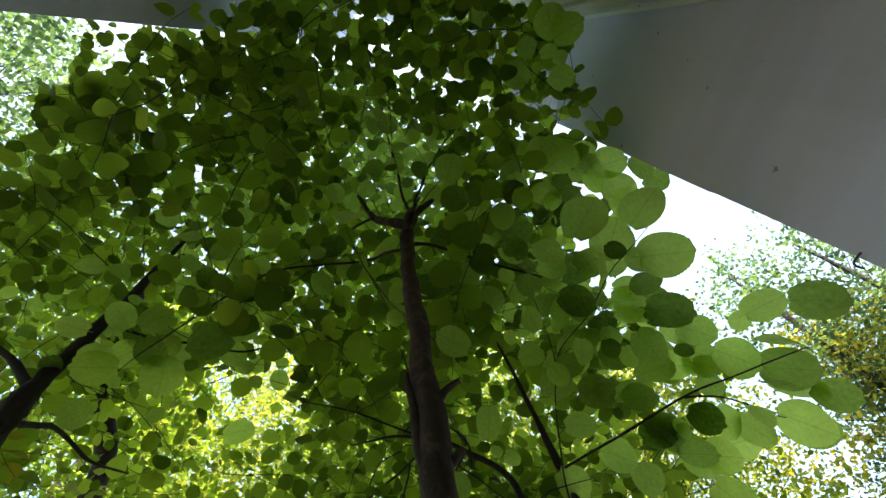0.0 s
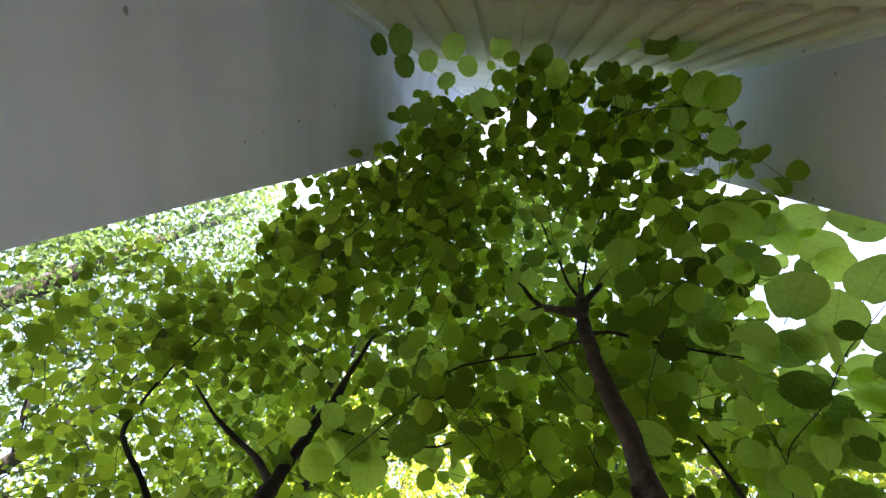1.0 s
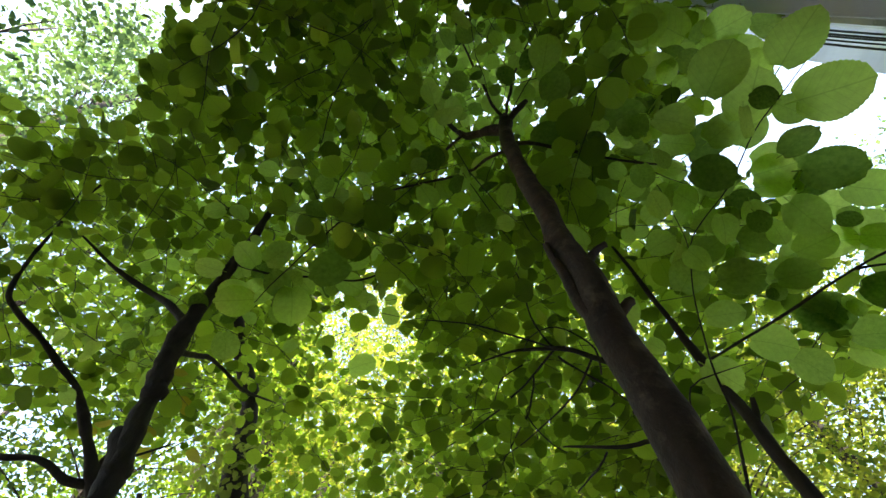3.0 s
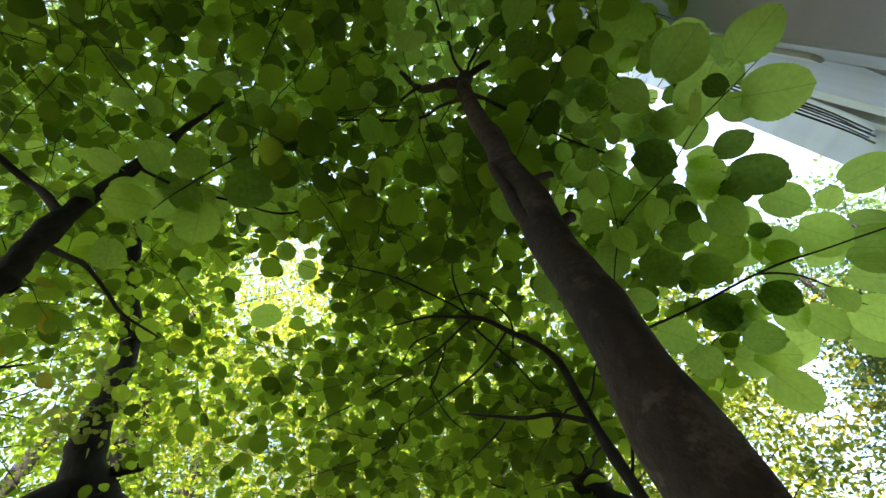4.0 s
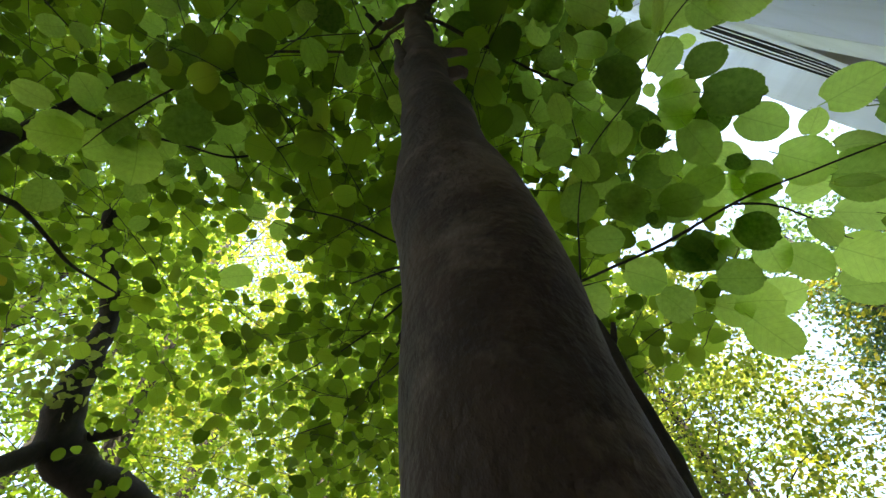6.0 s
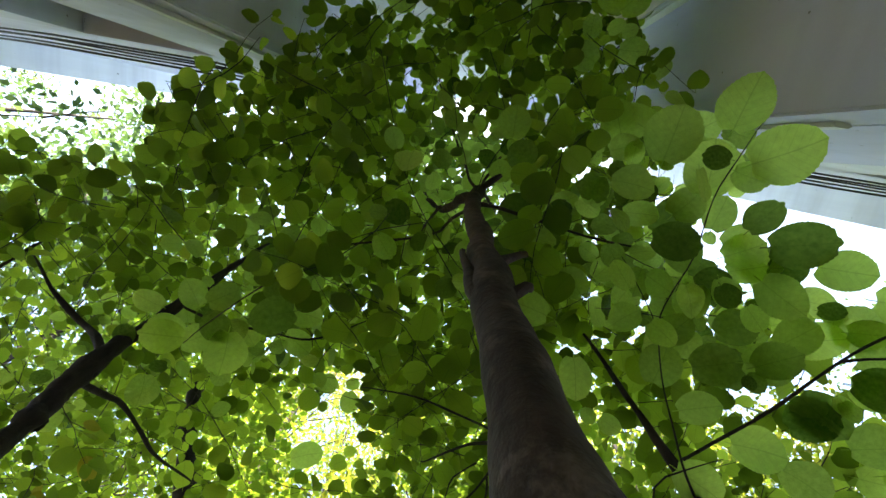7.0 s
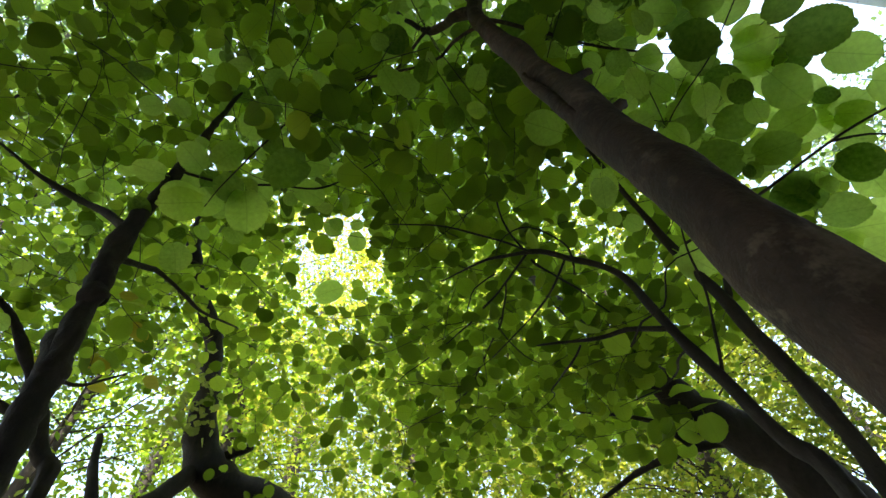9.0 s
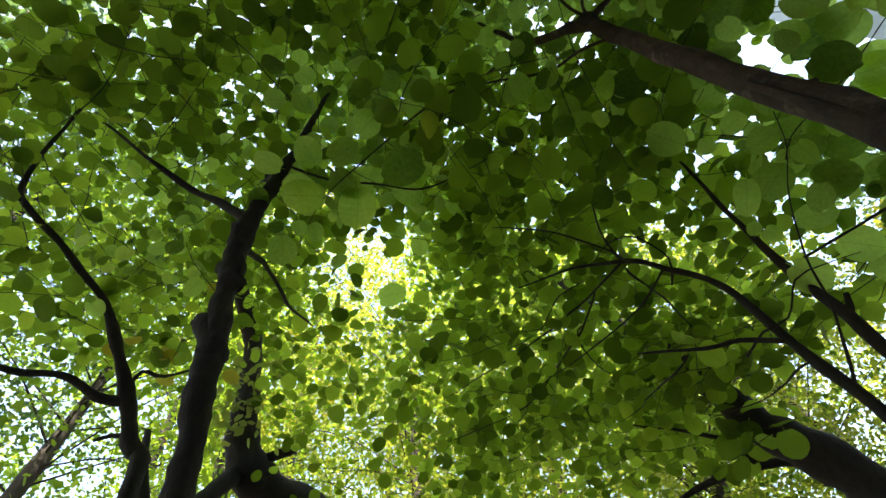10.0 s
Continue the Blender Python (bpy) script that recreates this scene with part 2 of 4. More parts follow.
class Pile:
    """Gathers many small meshes into one."""

    def __init__(self):
        self.v, self.f, self.uv, self.n = [], [], [], 0

    def add(self, verts, faces, uvs=None):
        verts = np.asarray(verts, dtype=np.float64)
        self.v.append(verts)
        self.f += [tuple(i + self.n for i in face) for face in faces]
        self.uv.append(np.zeros((len(verts), 2)) if uvs is None else uvs)
        self.n += len(verts)

    def mesh(self, name, material, uv=False, smooth=True):
        return mesh_from(name, np.concatenate(self.v).tolist(), self.f, material, np.concatenate(self.uv) if uv else None, smooth)


# ---- leaves ----
def leaf_shape(rng, rows, cols=1, stalk=True):
    """A round, toothed leaf with a heart-shaped base and a short tip, one long, its base at the origin and its tip along y."""
    fold, droop, curl = rng.uniform(0.02, 0.30), rng.uniform(0.0, 0.40), rng.uniform(-0.25, 0.45)
    wide, skew, wave = rng.uniform(0.40, 0.50), rng.uniform(-0.08, 0.08), rng.uniform(0, 6.3)
    full, tip, twist = rng.uniform(0.86, 0.98), rng.uniform(0.93, 0.96), rng.uniform(-0.3, 0.3)
    verts, uvs, faces = [], [], []
    n = 2 * cols + 1
    for i in range(rows + 1):
        s = i / rows
        half = wide * (math.sin(math.pi * min(1, s ** full)) ** 0.54 if 0 < s < 1 else 0.0)
        if s > tip:
            half = min(half, wide * 2.2 * (1 - s) ** 0.85)
        for c in range(-cols, cols + 1):
            side = c / cols
            edge = abs(c) == cols and 0 < i < rows
            tooth = ((0.009 if i % 2 else -0.005) * (1 if rows > 12 else 0.8)) if edge else 0
            lump = 0.022 * math.sin(5.1 * s + wave + (1.9 if side > 0 else 0)) if edge else 0
            x = side * (half + lump) + (tooth if side > 0 else -tooth)
            back = -0.10 * (1 - s) ** 3 * abs(side) if i else 0
            z = fold * abs(x) - curl * x * x - droop * (s - 0.35) ** 2 + twist * x * (s - 0.4) + 0.03 * math.sin(7 * s + wave + side * 1.7) * abs(side)
            if cols > 1:
                z += 0.007 * math.sin(46 * (s - 0.75 * abs(x))) * min(1, 5 * abs(x)) * (1 if abs(c) < cols else 0.4)
            verts.append((x + skew * s * (1 - s) * 2, s + back + tooth * 0.6, z))
            uvs.append((0.5 + x, s))
    for i in range(rows):
        for c in range(n - 1):
            a, b_ = n * i + c, n * (i + 1) + c
            faces.append((a, a + 1, b_ + 1, b_))
    if stalk:
        k, w, base = len(verts), 0.011, verts[cols]
        for y, zz in ((0.02, base[2]), (-0.17, base[2] + 0.03)):
            verts += [(-w, y, zz), (w, y, zz), (0, y, zz + 1.6 * w)]
            uvs += [(0.5, 0.0)] * 3
        faces += [(k, k + 1, k + 4, k + 3), (k + 1, k + 2, k + 5, k + 4), (k + 2, k, k + 3, k + 5)]
    return np.array(verts), faces, np.array(uvs)


rng = random.Random(7)
FINE = [leaf_shape(rng, 30, 3) for _ in range(14)]
COARSE = [leaf_shape(rng, 12) for _ in range(16)]
FINE_MESH = [mesh_from("leaf", v.tolist(), f, LEAF, u) for v, f, u in FINE]


def leaf_pose(p, heading, pitch, roll, size):
    """heading: degrees clockwise from y, seen from above; pitch lifts the tip, roll tilts the blade."""
    return Matrix.LocRotScale(Vector(p), (Matrix.Rotation(radians(-heading), 3, "Z") @ Matrix.Rotation(radians(pitch), 3, "X") @ Matrix.Rotation(radians(roll), 3, "Y")).to_euler(), Vector((size, size, size)))


# ---- ground and building ----
ground = part("ground", (lambda g: (bmesh.ops.create_grid(g, x_segments=60, y_segments=60, size=400), g)[1])(bmesh.new()), SOIL)
tagged(ground, "dark soil ground strewn with leaf litter", "ground", kind="structure")

ORIGIN, ALONG, INWARD = Vector((-0.5056, 0.0486, 0)), Vector((0.95666, 0.29122, 0)), Vector((0.29122, -0.95666, 0))
NICHE_W, NICHE_D, TOP = 1.395, 0.47, 9.5


def at_wall(w, d, z):
    """A place by metres along the facade from the niche's first edge, metres into the house, and height."""
    return ORIGIN + ALONG * w + INWARD * d + Vector((0, 0, z))


def boxes(list_of, bevel=0.0):
    """A bmesh of boxes, each (w0, w1, d0, d1, z0, z1) in the facade's measure."""
    bm = bmesh.new()
    for w0, w1, d0, d1, z0, z1 in list_of:
        v = [bm.verts.new(at_wall(w, d, z)) for z in (z0, z1) for d in (d0, d1) for w in (w0, w1)]
        for q in ((0, 1, 5, 4), (3, 2, 6, 7), (2, 0, 4, 6), (1, 3, 7, 5), (4, 5, 7, 6), (2, 3, 1, 0)):
            bm.faces.new([v[i] for i in q])
    if bevel:
        bmesh.ops.bevel(bm, geom=bm.edges[:], offset=bevel, segments=2, affect="EDGES")
    bmesh.ops.recalc_face_normals(bm, faces=bm.faces[:])
    return bm


def wall(name, list_of, label, material=None, bevel=0.006):
    return tagged(part(name, boxes(list_of, bevel), material or WALL), label, "wall", kind="structure")


wall("wall_left", [(-0.55, 0.0, 0.0, 0.66, 0, TOP), (-3.3, -1.2, 0.0, 0.66, 0, TOP), (-1.2, -0.55, 0.0, 0.66, 0, 1.3), (-1.2, -0.55, 0.0, 0.66, 3.75, TOP)],
                 "grey-white plastered outer wall with dirty vertical runs", WALL_RUN_LIT)
wall("wall_right", [(NICHE_W, 1.53, 0.0, 0.66, 0, TOP), (1.53, 2.25, 0.0, 0.66, 0, 1.0), (1.53, 2.25, 0.0, 0.66, 2.47, TOP), ],
                  "grey-white plastered outer wall beside the niche")
# split from wall_right so its brighter daylight can be put into the colour
wall("wall_right_far", [(2.25, 2.62, 0.0, 0.66, 0, TOP), (2.62, 3.15, 0.0, 0.66, 0, 1.8), (2.62, 3.15, 0.0, 0.66, 3.86, TOP), (3.15, 3.8, 0.0, 0.66, 0, TOP)],
                      "plastered stretch of the facade below slung cables, whitened for its stronger daylight", WALL_LIT)
wall_niche = wall("wall_niche", [(0.0, NICHE_W, NICHE_D, 0.66, 0, TOP)], "pale back wall of the tall shallow niche", TRIM, 0.0)
wall("wall_wing_left", [(-4.0, -3.3, -0.25, 0.66, 0, TOP)], "projecting plastered wing of the house, whitened for its stronger daylight", WALL_LIT)
wall("wall_wing_right", [(3.8, 9.0, -0.27, 0.66, 0, TOP)], "projecting plastered wing of the house, whitened for its stronger daylight", WALL_LIT)
# unseen block behind the facade; TOP is chosen so it shades the hazels
wall("wall_core", [(-4.0, 9.0, 0.66, 7.0, 0, TOP - 0.1)], "plain unseen body of the house, added behind the facade to block the sun", WALL, 0.0)

# boarding at the back of the niche: a cream panel with upright battens
panel = part("panel", boxes([(0.05, NICHE_W - 0.05, NICHE_D - 0.014, NICHE_D - 0.001, 2.56, 3.76)], 0.003), CREAM, wall_niche, "cream panel with upright battens")
part("panel", boxes([(0.05, NICHE_W - 0.05, NICHE_D - 0.006, NICHE_D - 0.001, 0.3, 2.555)], 0.0), CREAM, wall_niche, "plain cream lower panel")
for i in range(13):
    w = 0.145 + 0.0925 * i
    part("batten", boxes([(w, w + 0.056, NICHE_D - 0.030, NICHE_D - 0.014, 2.665, 3.70 + 0.02 * math.sin(3.7 * i))], 0.003), CREAM, panel)
part("rail", boxes([(0.05, NICHE_W - 0.05, NICHE_D - 0.022, NICHE_D - 0.014, 2.57, 2.60)], 0.002), CREAM, panel)
for w0, w1 in ((0.0, 0.05), (NICHE_W - 0.05, NICHE_W)):
    trim = part("trim", boxes([(w0 + 0.0005, w1 - 0.0005, NICHE_D - 0.034, NICHE_D - 0.0005, 0, TOP - 0.02)], 0.006), TRIM)
    tagged(trim, "white corner strip in the niche", "trim", kind="structure")


def window(name, w0, w1, z0, z1, label):
    top = tagged(new(name), label, "window", kind="structure")
    part("window_frame", boxes([(w0, w0 + 0.05, 0.10, 0.16, z0, z1), (w1 - 0.05, w1, 0.10, 0.16, z0, z1), (w0 + 0.05, w1 - 0.05, 0.10, 0.16, z0, z0 + 0.05),
                                (w0 + 0.05, w1 - 0.05, 0.10, 0.16, z1 - 0.05, z1)], 0.004), FRAME, top, "brown wooden frame")
    mid = (w0 + w1) / 2
    part("mullion", boxes([(mid - 0.02, mid + 0.02, 0.105, 0.155, z0 + 0.05, z1 - 0.05)], 0.003), FRAME, top)
    for a, b_ in ((w0 + 0.05, mid - 0.02), (mid + 0.02, w1 - 0.05)):
        part("pane", boxes([(a, b_, 0.127, 0.132, z0 + 0.05, z1 - 0.05)]), GLASS, top)
    part("window_sill", boxes([(w0 - 0.04, w1 + 0.04, -0.04, 0.10, z0 - 0.05, z0 - 0.001)], 0.004), TRIM, top)
    return top


window("window_1", -1.2, -0.55, 1.3, 3.75, "tall narrow window with brown frame and dark panes")
window("window_2", 1.53, 2.25, 1.0, 2.47, "brown-framed window beside the niche")
window("window_3", 2.62, 3.15, 1.8, 3.86, "tall brown-framed window further along the facade")

# plaster bands and cables on the facade
for w0, w1 in ((NICHE_W + 0.075, NICHE_W + 0.115), (-0.10, -0.065)):
    band = part("trim", boxes([(w0, w1, -0.012, -0.0005, 2.55 if w0 > 0 else 0.3, TOP - 0.05)], 0.004), TRIM)
    tagged(band, "narrow raised plaster strip beside the niche", "trim", kind="structure")


def cable(points, r):
    pts, rad = spline([at_wall(*p) for p in points], [r] * len(points), 0.05)
    v, f = tube_data(pts, rad, 6)
    ob = new("cable", mesh_from("cable", v, f, CABLE))
    return tagged(ob, "thin black cable slung along the plastered facade", "cable", "cables on the facade")


for drop, slack, off in ((0.0, 0.01, -0.014), (0.02, 0.05, -0.030), (0.05, -0.02, -0.040), (0.06, 0.02, -0.056), (0.15, 0.04, -0.075)):
    thick = 0.0055 - 0.02 * drop * (drop < 0.1)
    cable([(2.28, off, 4.3 - drop), (2.5, off - 0.012, 3.98 - drop * 0.7), (2.9, off - 0.010, 3.93 - drop - slack), (3.35, off - 0.014, 4.05 - drop + slack), (3.79, off, 4.4)], thick)
    cable([(-0.45, off, 4.3 - drop), (-0.62, off - 0.006, 3.86 - drop * 0.6), (-0.95, off - 0.014, 3.80 - drop - slack), (-1.5, off - 0.010, 3.9 - drop + slack), (-2.4, off, 4.4)], thick)

hook_pts, hook_r = spline([at_wall(NICHE_W - 0.002, 0.01, 2.09), at_wall(NICHE_W - 0.004, -0.007, 2.09), at_wall(NICHE_W - 0.005, -0.012, 2.082), at_wall(NICHE_W - 0.004, -0.010, 2.070)], [0.0022] * 4, 0.005)
hv, hf = tube_data(hook_pts, hook_r, 7)
tagged(new("wall_hook", mesh_from("wall_hook", hv, hf, FRAME)), "small rusty iron hook in the wall edge", "hook")

# ---- crowns: twigs in flat sprays with leaves to both sides ----
rng = random.Random(21)
# about where the camera stands; the crowns are opened by directions from here
VIEW_SPOT = Vector((0.0, 0.38, 1.5))


def in_house(p, slack=0.03):
    q = Vector((p[0], p[1], 0)) - ORIGIN
    w, d = q.dot(ALONG), q.dot(INWARD)
    if 0.05 < w < NICHE_W - 0.05:
        return d > NICHE_D - 0.08
    return d > -slack


def spray(start, heading, length, size, rise=0.0, gap=0.055):
    """One twig: its line, its radii, and the poses of its leaves."""
    p, h = Vector(start), heading
    line, leaves = [p.copy()], []
    n = max(3, int(length / gap))
    side = rng.choice((-1, 1))
    for i in range(n):
        h += rng.uniform(-15, 15)
        step = gap * rng.uniform(0.8, 1.25)
        p = p + Vector((math.sin(radians(h)), math.cos(radians(h)), rise + rng.uniform(-0.12, 0.10))) * step
        line.append(p.copy())
        s = size * (0.65 + 0.5 * math.sin(math.pi * (0.18 + 0.72 * i / n))) * rng.uniform(0.72, 1.12)
        if rng.random() < 0.93:
            lh = h + side * rng.uniform(38, 78)
            stalk = Vector((math.sin(radians(lh)), math.cos(radians(lh)), -0.15)) * 0.17 * s
            leaves.append((p + stalk, lh, rng.gauss(-12, 20), rng.gauss(0, 26) if rng.random() > 0.08 else rng.choice((-62, 62)), s))
        side = -side
    leaves.append((p.copy(), h + rng.uniform(-20, 20), rng.gauss(-12, 12), rng.gauss(0, 12), size * rng.uniform(0.5, 0.9)))
    return line, leaves


def clear_of(p):
    """Leaves left out inside the house, or by direction to fit the camera's view."""
    v = Vector(p) - VIEW_SPOT
    h = math.hypot(v.x, v.y)
    az, el = math.degrees(math.atan2(v.x, v.y)), math.degrees(math.atan2(v.z, h))
    a, e = (az + 28) / 13.0, (el - 51) / 9.0
    if a * a + e * e < 0.35 + 0.85 * rng.random():
        return rng.random() < 0.84
    if az < -93 and h > 0.4 and (el > 48 or az < -98) and el < 58 - 0.28 * (az + 98):
        return True
    if -52 < az < -13 and el < 50 and noise.noise(Vector(p) * 4.5) > -0.12 and rng.random() < 0.72:
        return True
    if p[2] < 2.8 and math.hypot(p[0] - 0.115, p[1] - 0.54) < 0.14:
        return True
    if az > 56 and h > 0.42 and p[2] < 2.85 and (az > 66 or p[2] < 2.5 or rng.random() < 0.75):
        return True
    if az > 62 and el < 63 and rng.random() < 0.7:
        return True
    if az > 60 and h > 1.15 and el < 60:
        return True
    if az < -38 and el < 34 + 0.1 * (az + 38):
        return True
    if az > 24 and el < 33:
        return True
    if el < 25:
        return True
    return in_house(p)


def turned_to_view(p, m, share=0.45, drop=1.1):
    """Like tiles on a dome: the further out, the more they face the camera."""
    out = Vector((p[0], p[1] - 0.4, 0))
    lean = share * math.atan2(out.length, drop)
    return Matrix.Translation(p) @ Matrix.Rotation(lean, 4, Vector((-out.y, out.x, 0.0001))) @ Matrix.Translation(-Vector(p)) @ m


class Crown:
    def __init__(self, tree, centre, singles, bearer):
        self.bearer = bearer
        self.tree, self.centre, self.singles = tree, Vector((*centre, 0)), singles
        self.leaves, self.outer, self.twigs = [], [], Pile()

    def twig(self, line, r0=0.0018, r1=0.0006):
        n = len(line)
        v, f = tube_data(line, [r0 * min(1.0, 0.35 + i / 2) + (r1 - r0) * i / (n - 1) for i in range(n)], 4)
        self.twigs.add([tuple(q) for q in v], f)

    def grow(self, start, heading, length, size, rise=0.0):
        line, leaves = spray(start, heading, length, size, rise)
        kept = [q for q in leaves if not clear_of(q[0])]
        if len(kept) < 3:
            return
        near = [i for i, p in enumerate(line) if any((Vector(q[0]) - p).length < 0.05 for q in kept)]
        line = line[near[0]:near[-1] + 1] if near else []
        if len(line) > 2:
            self.twig(line)
        self.leaves += kept

    def finish(self):
        order = sorted(self.leaves, key=lambda q: (Vector((q[0][0], q[0][1], 0)) - self.centre).length)
        pile = Pile()
        for q in self.outer:
            ob = new("leaf", rng.choice(FINE_MESH))
            ob.parent = self.bearer
            inside = q[0][2] > 2.9 and q[0][1] < 0.25   # in the niche the leaves lie flat
            ob.matrix_basis = turned_to_view(q[0], leaf_pose(*q), 0.1 if inside else 0.85, 0.85)
        for i, q in enumerate(order):
            m = turned_to_view(q[0], leaf_pose(*q))
            if i + len(self.outer) < self.singles:
                ob = new("leaf", rng.choice(FINE_MESH))
                ob.parent = self.tree
                ob.matrix_basis = m
            else:
                v, f, u = rng.choice(COARSE)
                mat = np.array(m)
                pile.add(v @ mat[:3, :3].T + mat[:3, 3], f, u)
        if pile.n:
            part_mesh("foliage", pile.mesh("foliage", LEAVES, True), self.tree, "dense round toothed green leaves", "stuff")
        if self.twigs.n:
            part_mesh("brushwood", self.twigs.mesh("brushwood", TWIG), self.tree, "thin dark zigzag twigs", "stuff")


# the hazel that the camera goes up to
main = tagged(new("hazel_tree"), "slim young hazel with a smooth grey-brown stem and round toothed leaves", "tree", "young hazel trees")
limb("trunk", [(0.150, 0.540, 0.0), (0.139, 0.548, 0.9), (0.132, 0.551, 1.5), (0.1205, 0.556, 1.8), (0.1132, 0.560, 2.1), (0.108, 0.561, 2.4), (0.112, 0.560, 2.60), (0.124, 0.560, 2.70), (0.132, 0.562, 2.76)],
     [0.027, 0.0242, 0.0222, 0.0199, 0.0181, 0.0165, 0.0170, 0.0200, 0.0150], BARK, main, 32, 0.008, 0.09, "smooth grey-brown stem with a ragged cut top", 0.012, 0.45)
for pts, r in ([[(0.121, 0.556, 1.965), (0.142, 0.557, 1.995), (0.163, 0.558, 2.013)], (0.008, 0.0055, 0.004)],
               [[(0.121, 0.556, 1.86), (0.138, 0.556, 1.876), (0.151, 0.556, 1.890)], (0.0085, 0.006, 0.005)],
               [[(0.122, 0.560, 2.69), (0.155, 0.545, 2.715), (0.180, 0.533, 2.735), (0.192, 0.527, 2.75)], (0.012, 0.010, 0.0085, 0.005)],
               [[(0.112, 0.556, 1.86), (0.098, 0.553, 1.90), (0.093, 0.551, 1.97), (0.090, 0.549, 2.03)], (0.009, 0.008, 0.007, 0.004)]):
    limb("stub", pts, list(r), BARK, main, 9, 0.006, 0.12, "broken side shoot", 0.003)
MAIN_LIMBS = [
    ([(0.116, 0.560, 2.64), (0.075, 0.575, 2.72), (0.020, 0.618, 2.88), (-0.045, 0.610, 3.08), (-0.097, 0.593, 3.36), (-0.20, 0.60, 3.6)], (0.015, 0.013, 0.0105, 0.007, 0.004, 0.002)),
    ([(0.012, 0.604, 2.85), (-0.06, 0.68, 2.98), (-0.20, 0.80, 3.15), (-0.36, 0.95, 3.3)], (0.0055, 0.0045, 0.0035, 0.0015)),
    ([(0.128, 0.562, 2.72), (0.15, 0.60, 2.95), (0.19, 0.70, 3.35), (0.21, 0.78, 3.65)], (0.006, 0.005, 0.0035, 0.002)),
    ([(0.128, 0.562, 2.73), (0.20, 0.50, 3.0), (0.33, 0.42, 3.3), (0.45, 0.34, 3.45)], (0.005, 0.004, 0.003, 0.0015)),
    ([(0.124, 0.560, 2.72), (0.09, 0.48, 3.0), (0.05, 0.30, 3.3), (0.02, 0.12, 3.4)], (0.005, 0.004, 0.003, 0.0015)),
    ([(0.112, 0.562, 2.53), (0.18, 0.59, 2.57), (0.269, 0.632, 2.575), (0.403, 0.695, 2.60), (0.56, 0.74, 2.58)], (0.0055, 0.0045, 0.004, 0.003, 0.0012)),
    ([(0.110, 0.562, 2.50), (0.05, 0.60, 2.57), (-0.016, 0.642, 2.62), (-0.250, 0.648, 2.60), (-0.432, 0.705, 2.49), (-0.60, 0.80, 2.44)], (0.0045, 0.004, 0.0035, 0.003, 0.0022, 0.001)),
]
main_limbs = [limb("branch", pts, list(r), BARK, main, 8, 0.025, 0.08) for pts, r in MAIN_LIMBS]

# neighbours: a stem with a fork, a thin crooked stem, a many-stemmed bush
fork = tagged(new("hazel_tree"), "dark leaning hazel stem that forks below its leaves", "tree", "young hazel trees")
limb("trunk", [(-0.60, 0.90, 0.0), (-0.655, 0.865, 1.3), (-0.690, 0.845, 1.8), (-0.730, 0.835, 2.1), (-0.746, 0.805, 2.30), (-0.737, 0.786, 2.40), (-0.690, 0.752, 2.60), (-0.650, 0.715, 2.775), (-0.625, 0.69, 3.05)],
     [0.032, 0.025, 0.0215, 0.021, 0.022, 0.0225, 0.014, 0.011, 0.004], BARK_DARK, fork, 24, 0.008, 0.34, "dark knobbly stem", crook=1.1)
for pts, r in (([(-0.742, 0.80, 2.335), (-0.766, 0.795, 2.375), (-0.784, 0.793, 2.380)], (0.019, 0.016, 0.008)),
               ([(-0.736, 0.825, 2.19), (-0.762, 0.818, 2.245), (-0.783, 0.817, 2.255)], (0.024, 0.019, 0.010)),
               ([(-0.722, 0.838, 2.02), (-0.753, 0.832, 2.095), (-0.774, 0.831, 2.105)], (0.024, 0.020, 0.010)),
               ([(-0.700, 0.760, 2.56), (-0.708, 0.756, 2.575), (-0.714, 0.752, 2.585)], (0.012, 0.010, 0.006))):
    limb("knob", pts, list(r), BARK_DARK, fork, 14, 0.004, 0.30, "rough burr on the stem", 0.004)
FORK_LIMBS = [([(-0.74, 0.787, 2.38), (-0.82, 0.772, 2.46), (-0.905, 0.755, 2.525), (-0.99, 0.67, 2.56), (-1.12, 0.58, 2.66)], (0.013, 0.010, 0.009, 0.006, 0.002)),
              ([(-0.748, 0.80, 2.31), (-0.765, 0.88, 2.38), (-0.770, 0.94, 2.43), (-0.792, 1.11, 2.49), (-0.80, 1.30, 2.60)], (0.008, 0.007, 0.006, 0.005, 0.002)),
              ([(-0.69, 0.752, 2.60), (-0.60, 0.81, 2.60), (-0.488, 0.845, 2.60), (-0.363, 0.885, 2.60), (-0.248, 0.867, 2.62), (-0.149, 0.85, 2.66)], (0.004, 0.0035, 0.003, 0.0028, 0.002, 0.001))]
fork_limbs = [limb("branch", pts, list(r), BARK_DARK, fork, 9, 0.02, 0.12) for pts, r in FORK_LIMBS]

crooked = tagged(new("hazel_tree"), "thin crooked dark hazel stem with bent side branches", "tree", "young hazel trees")
limb("trunk", [(-0.95, 1.55, 0.0), (-1.06, 1.38, 1.4), (-1.141, 1.285, 2.1), (-1.182, 1.241, 2.216), (-1.215, 1.172, 2.327), (-1.235, 1.0, 2.451), (-1.286, 0.87, 2.515), (-1.339, 0.741, 2.56), (-1.371, 0.687, 2.61), (-1.34, 0.63, 2.72), (-1.29, 0.56, 2.92), (-1.2, 0.5, 3.2)],
     [0.032, 0.026, 0.021, 0.020, 0.017, 0.012, 0.010, 0.0085, 0.007, 0.005, 0.004, 0.002], BARK_DARK, crooked, 16, 0.012, 0.26, "dark crooked stem", crook=1.1)
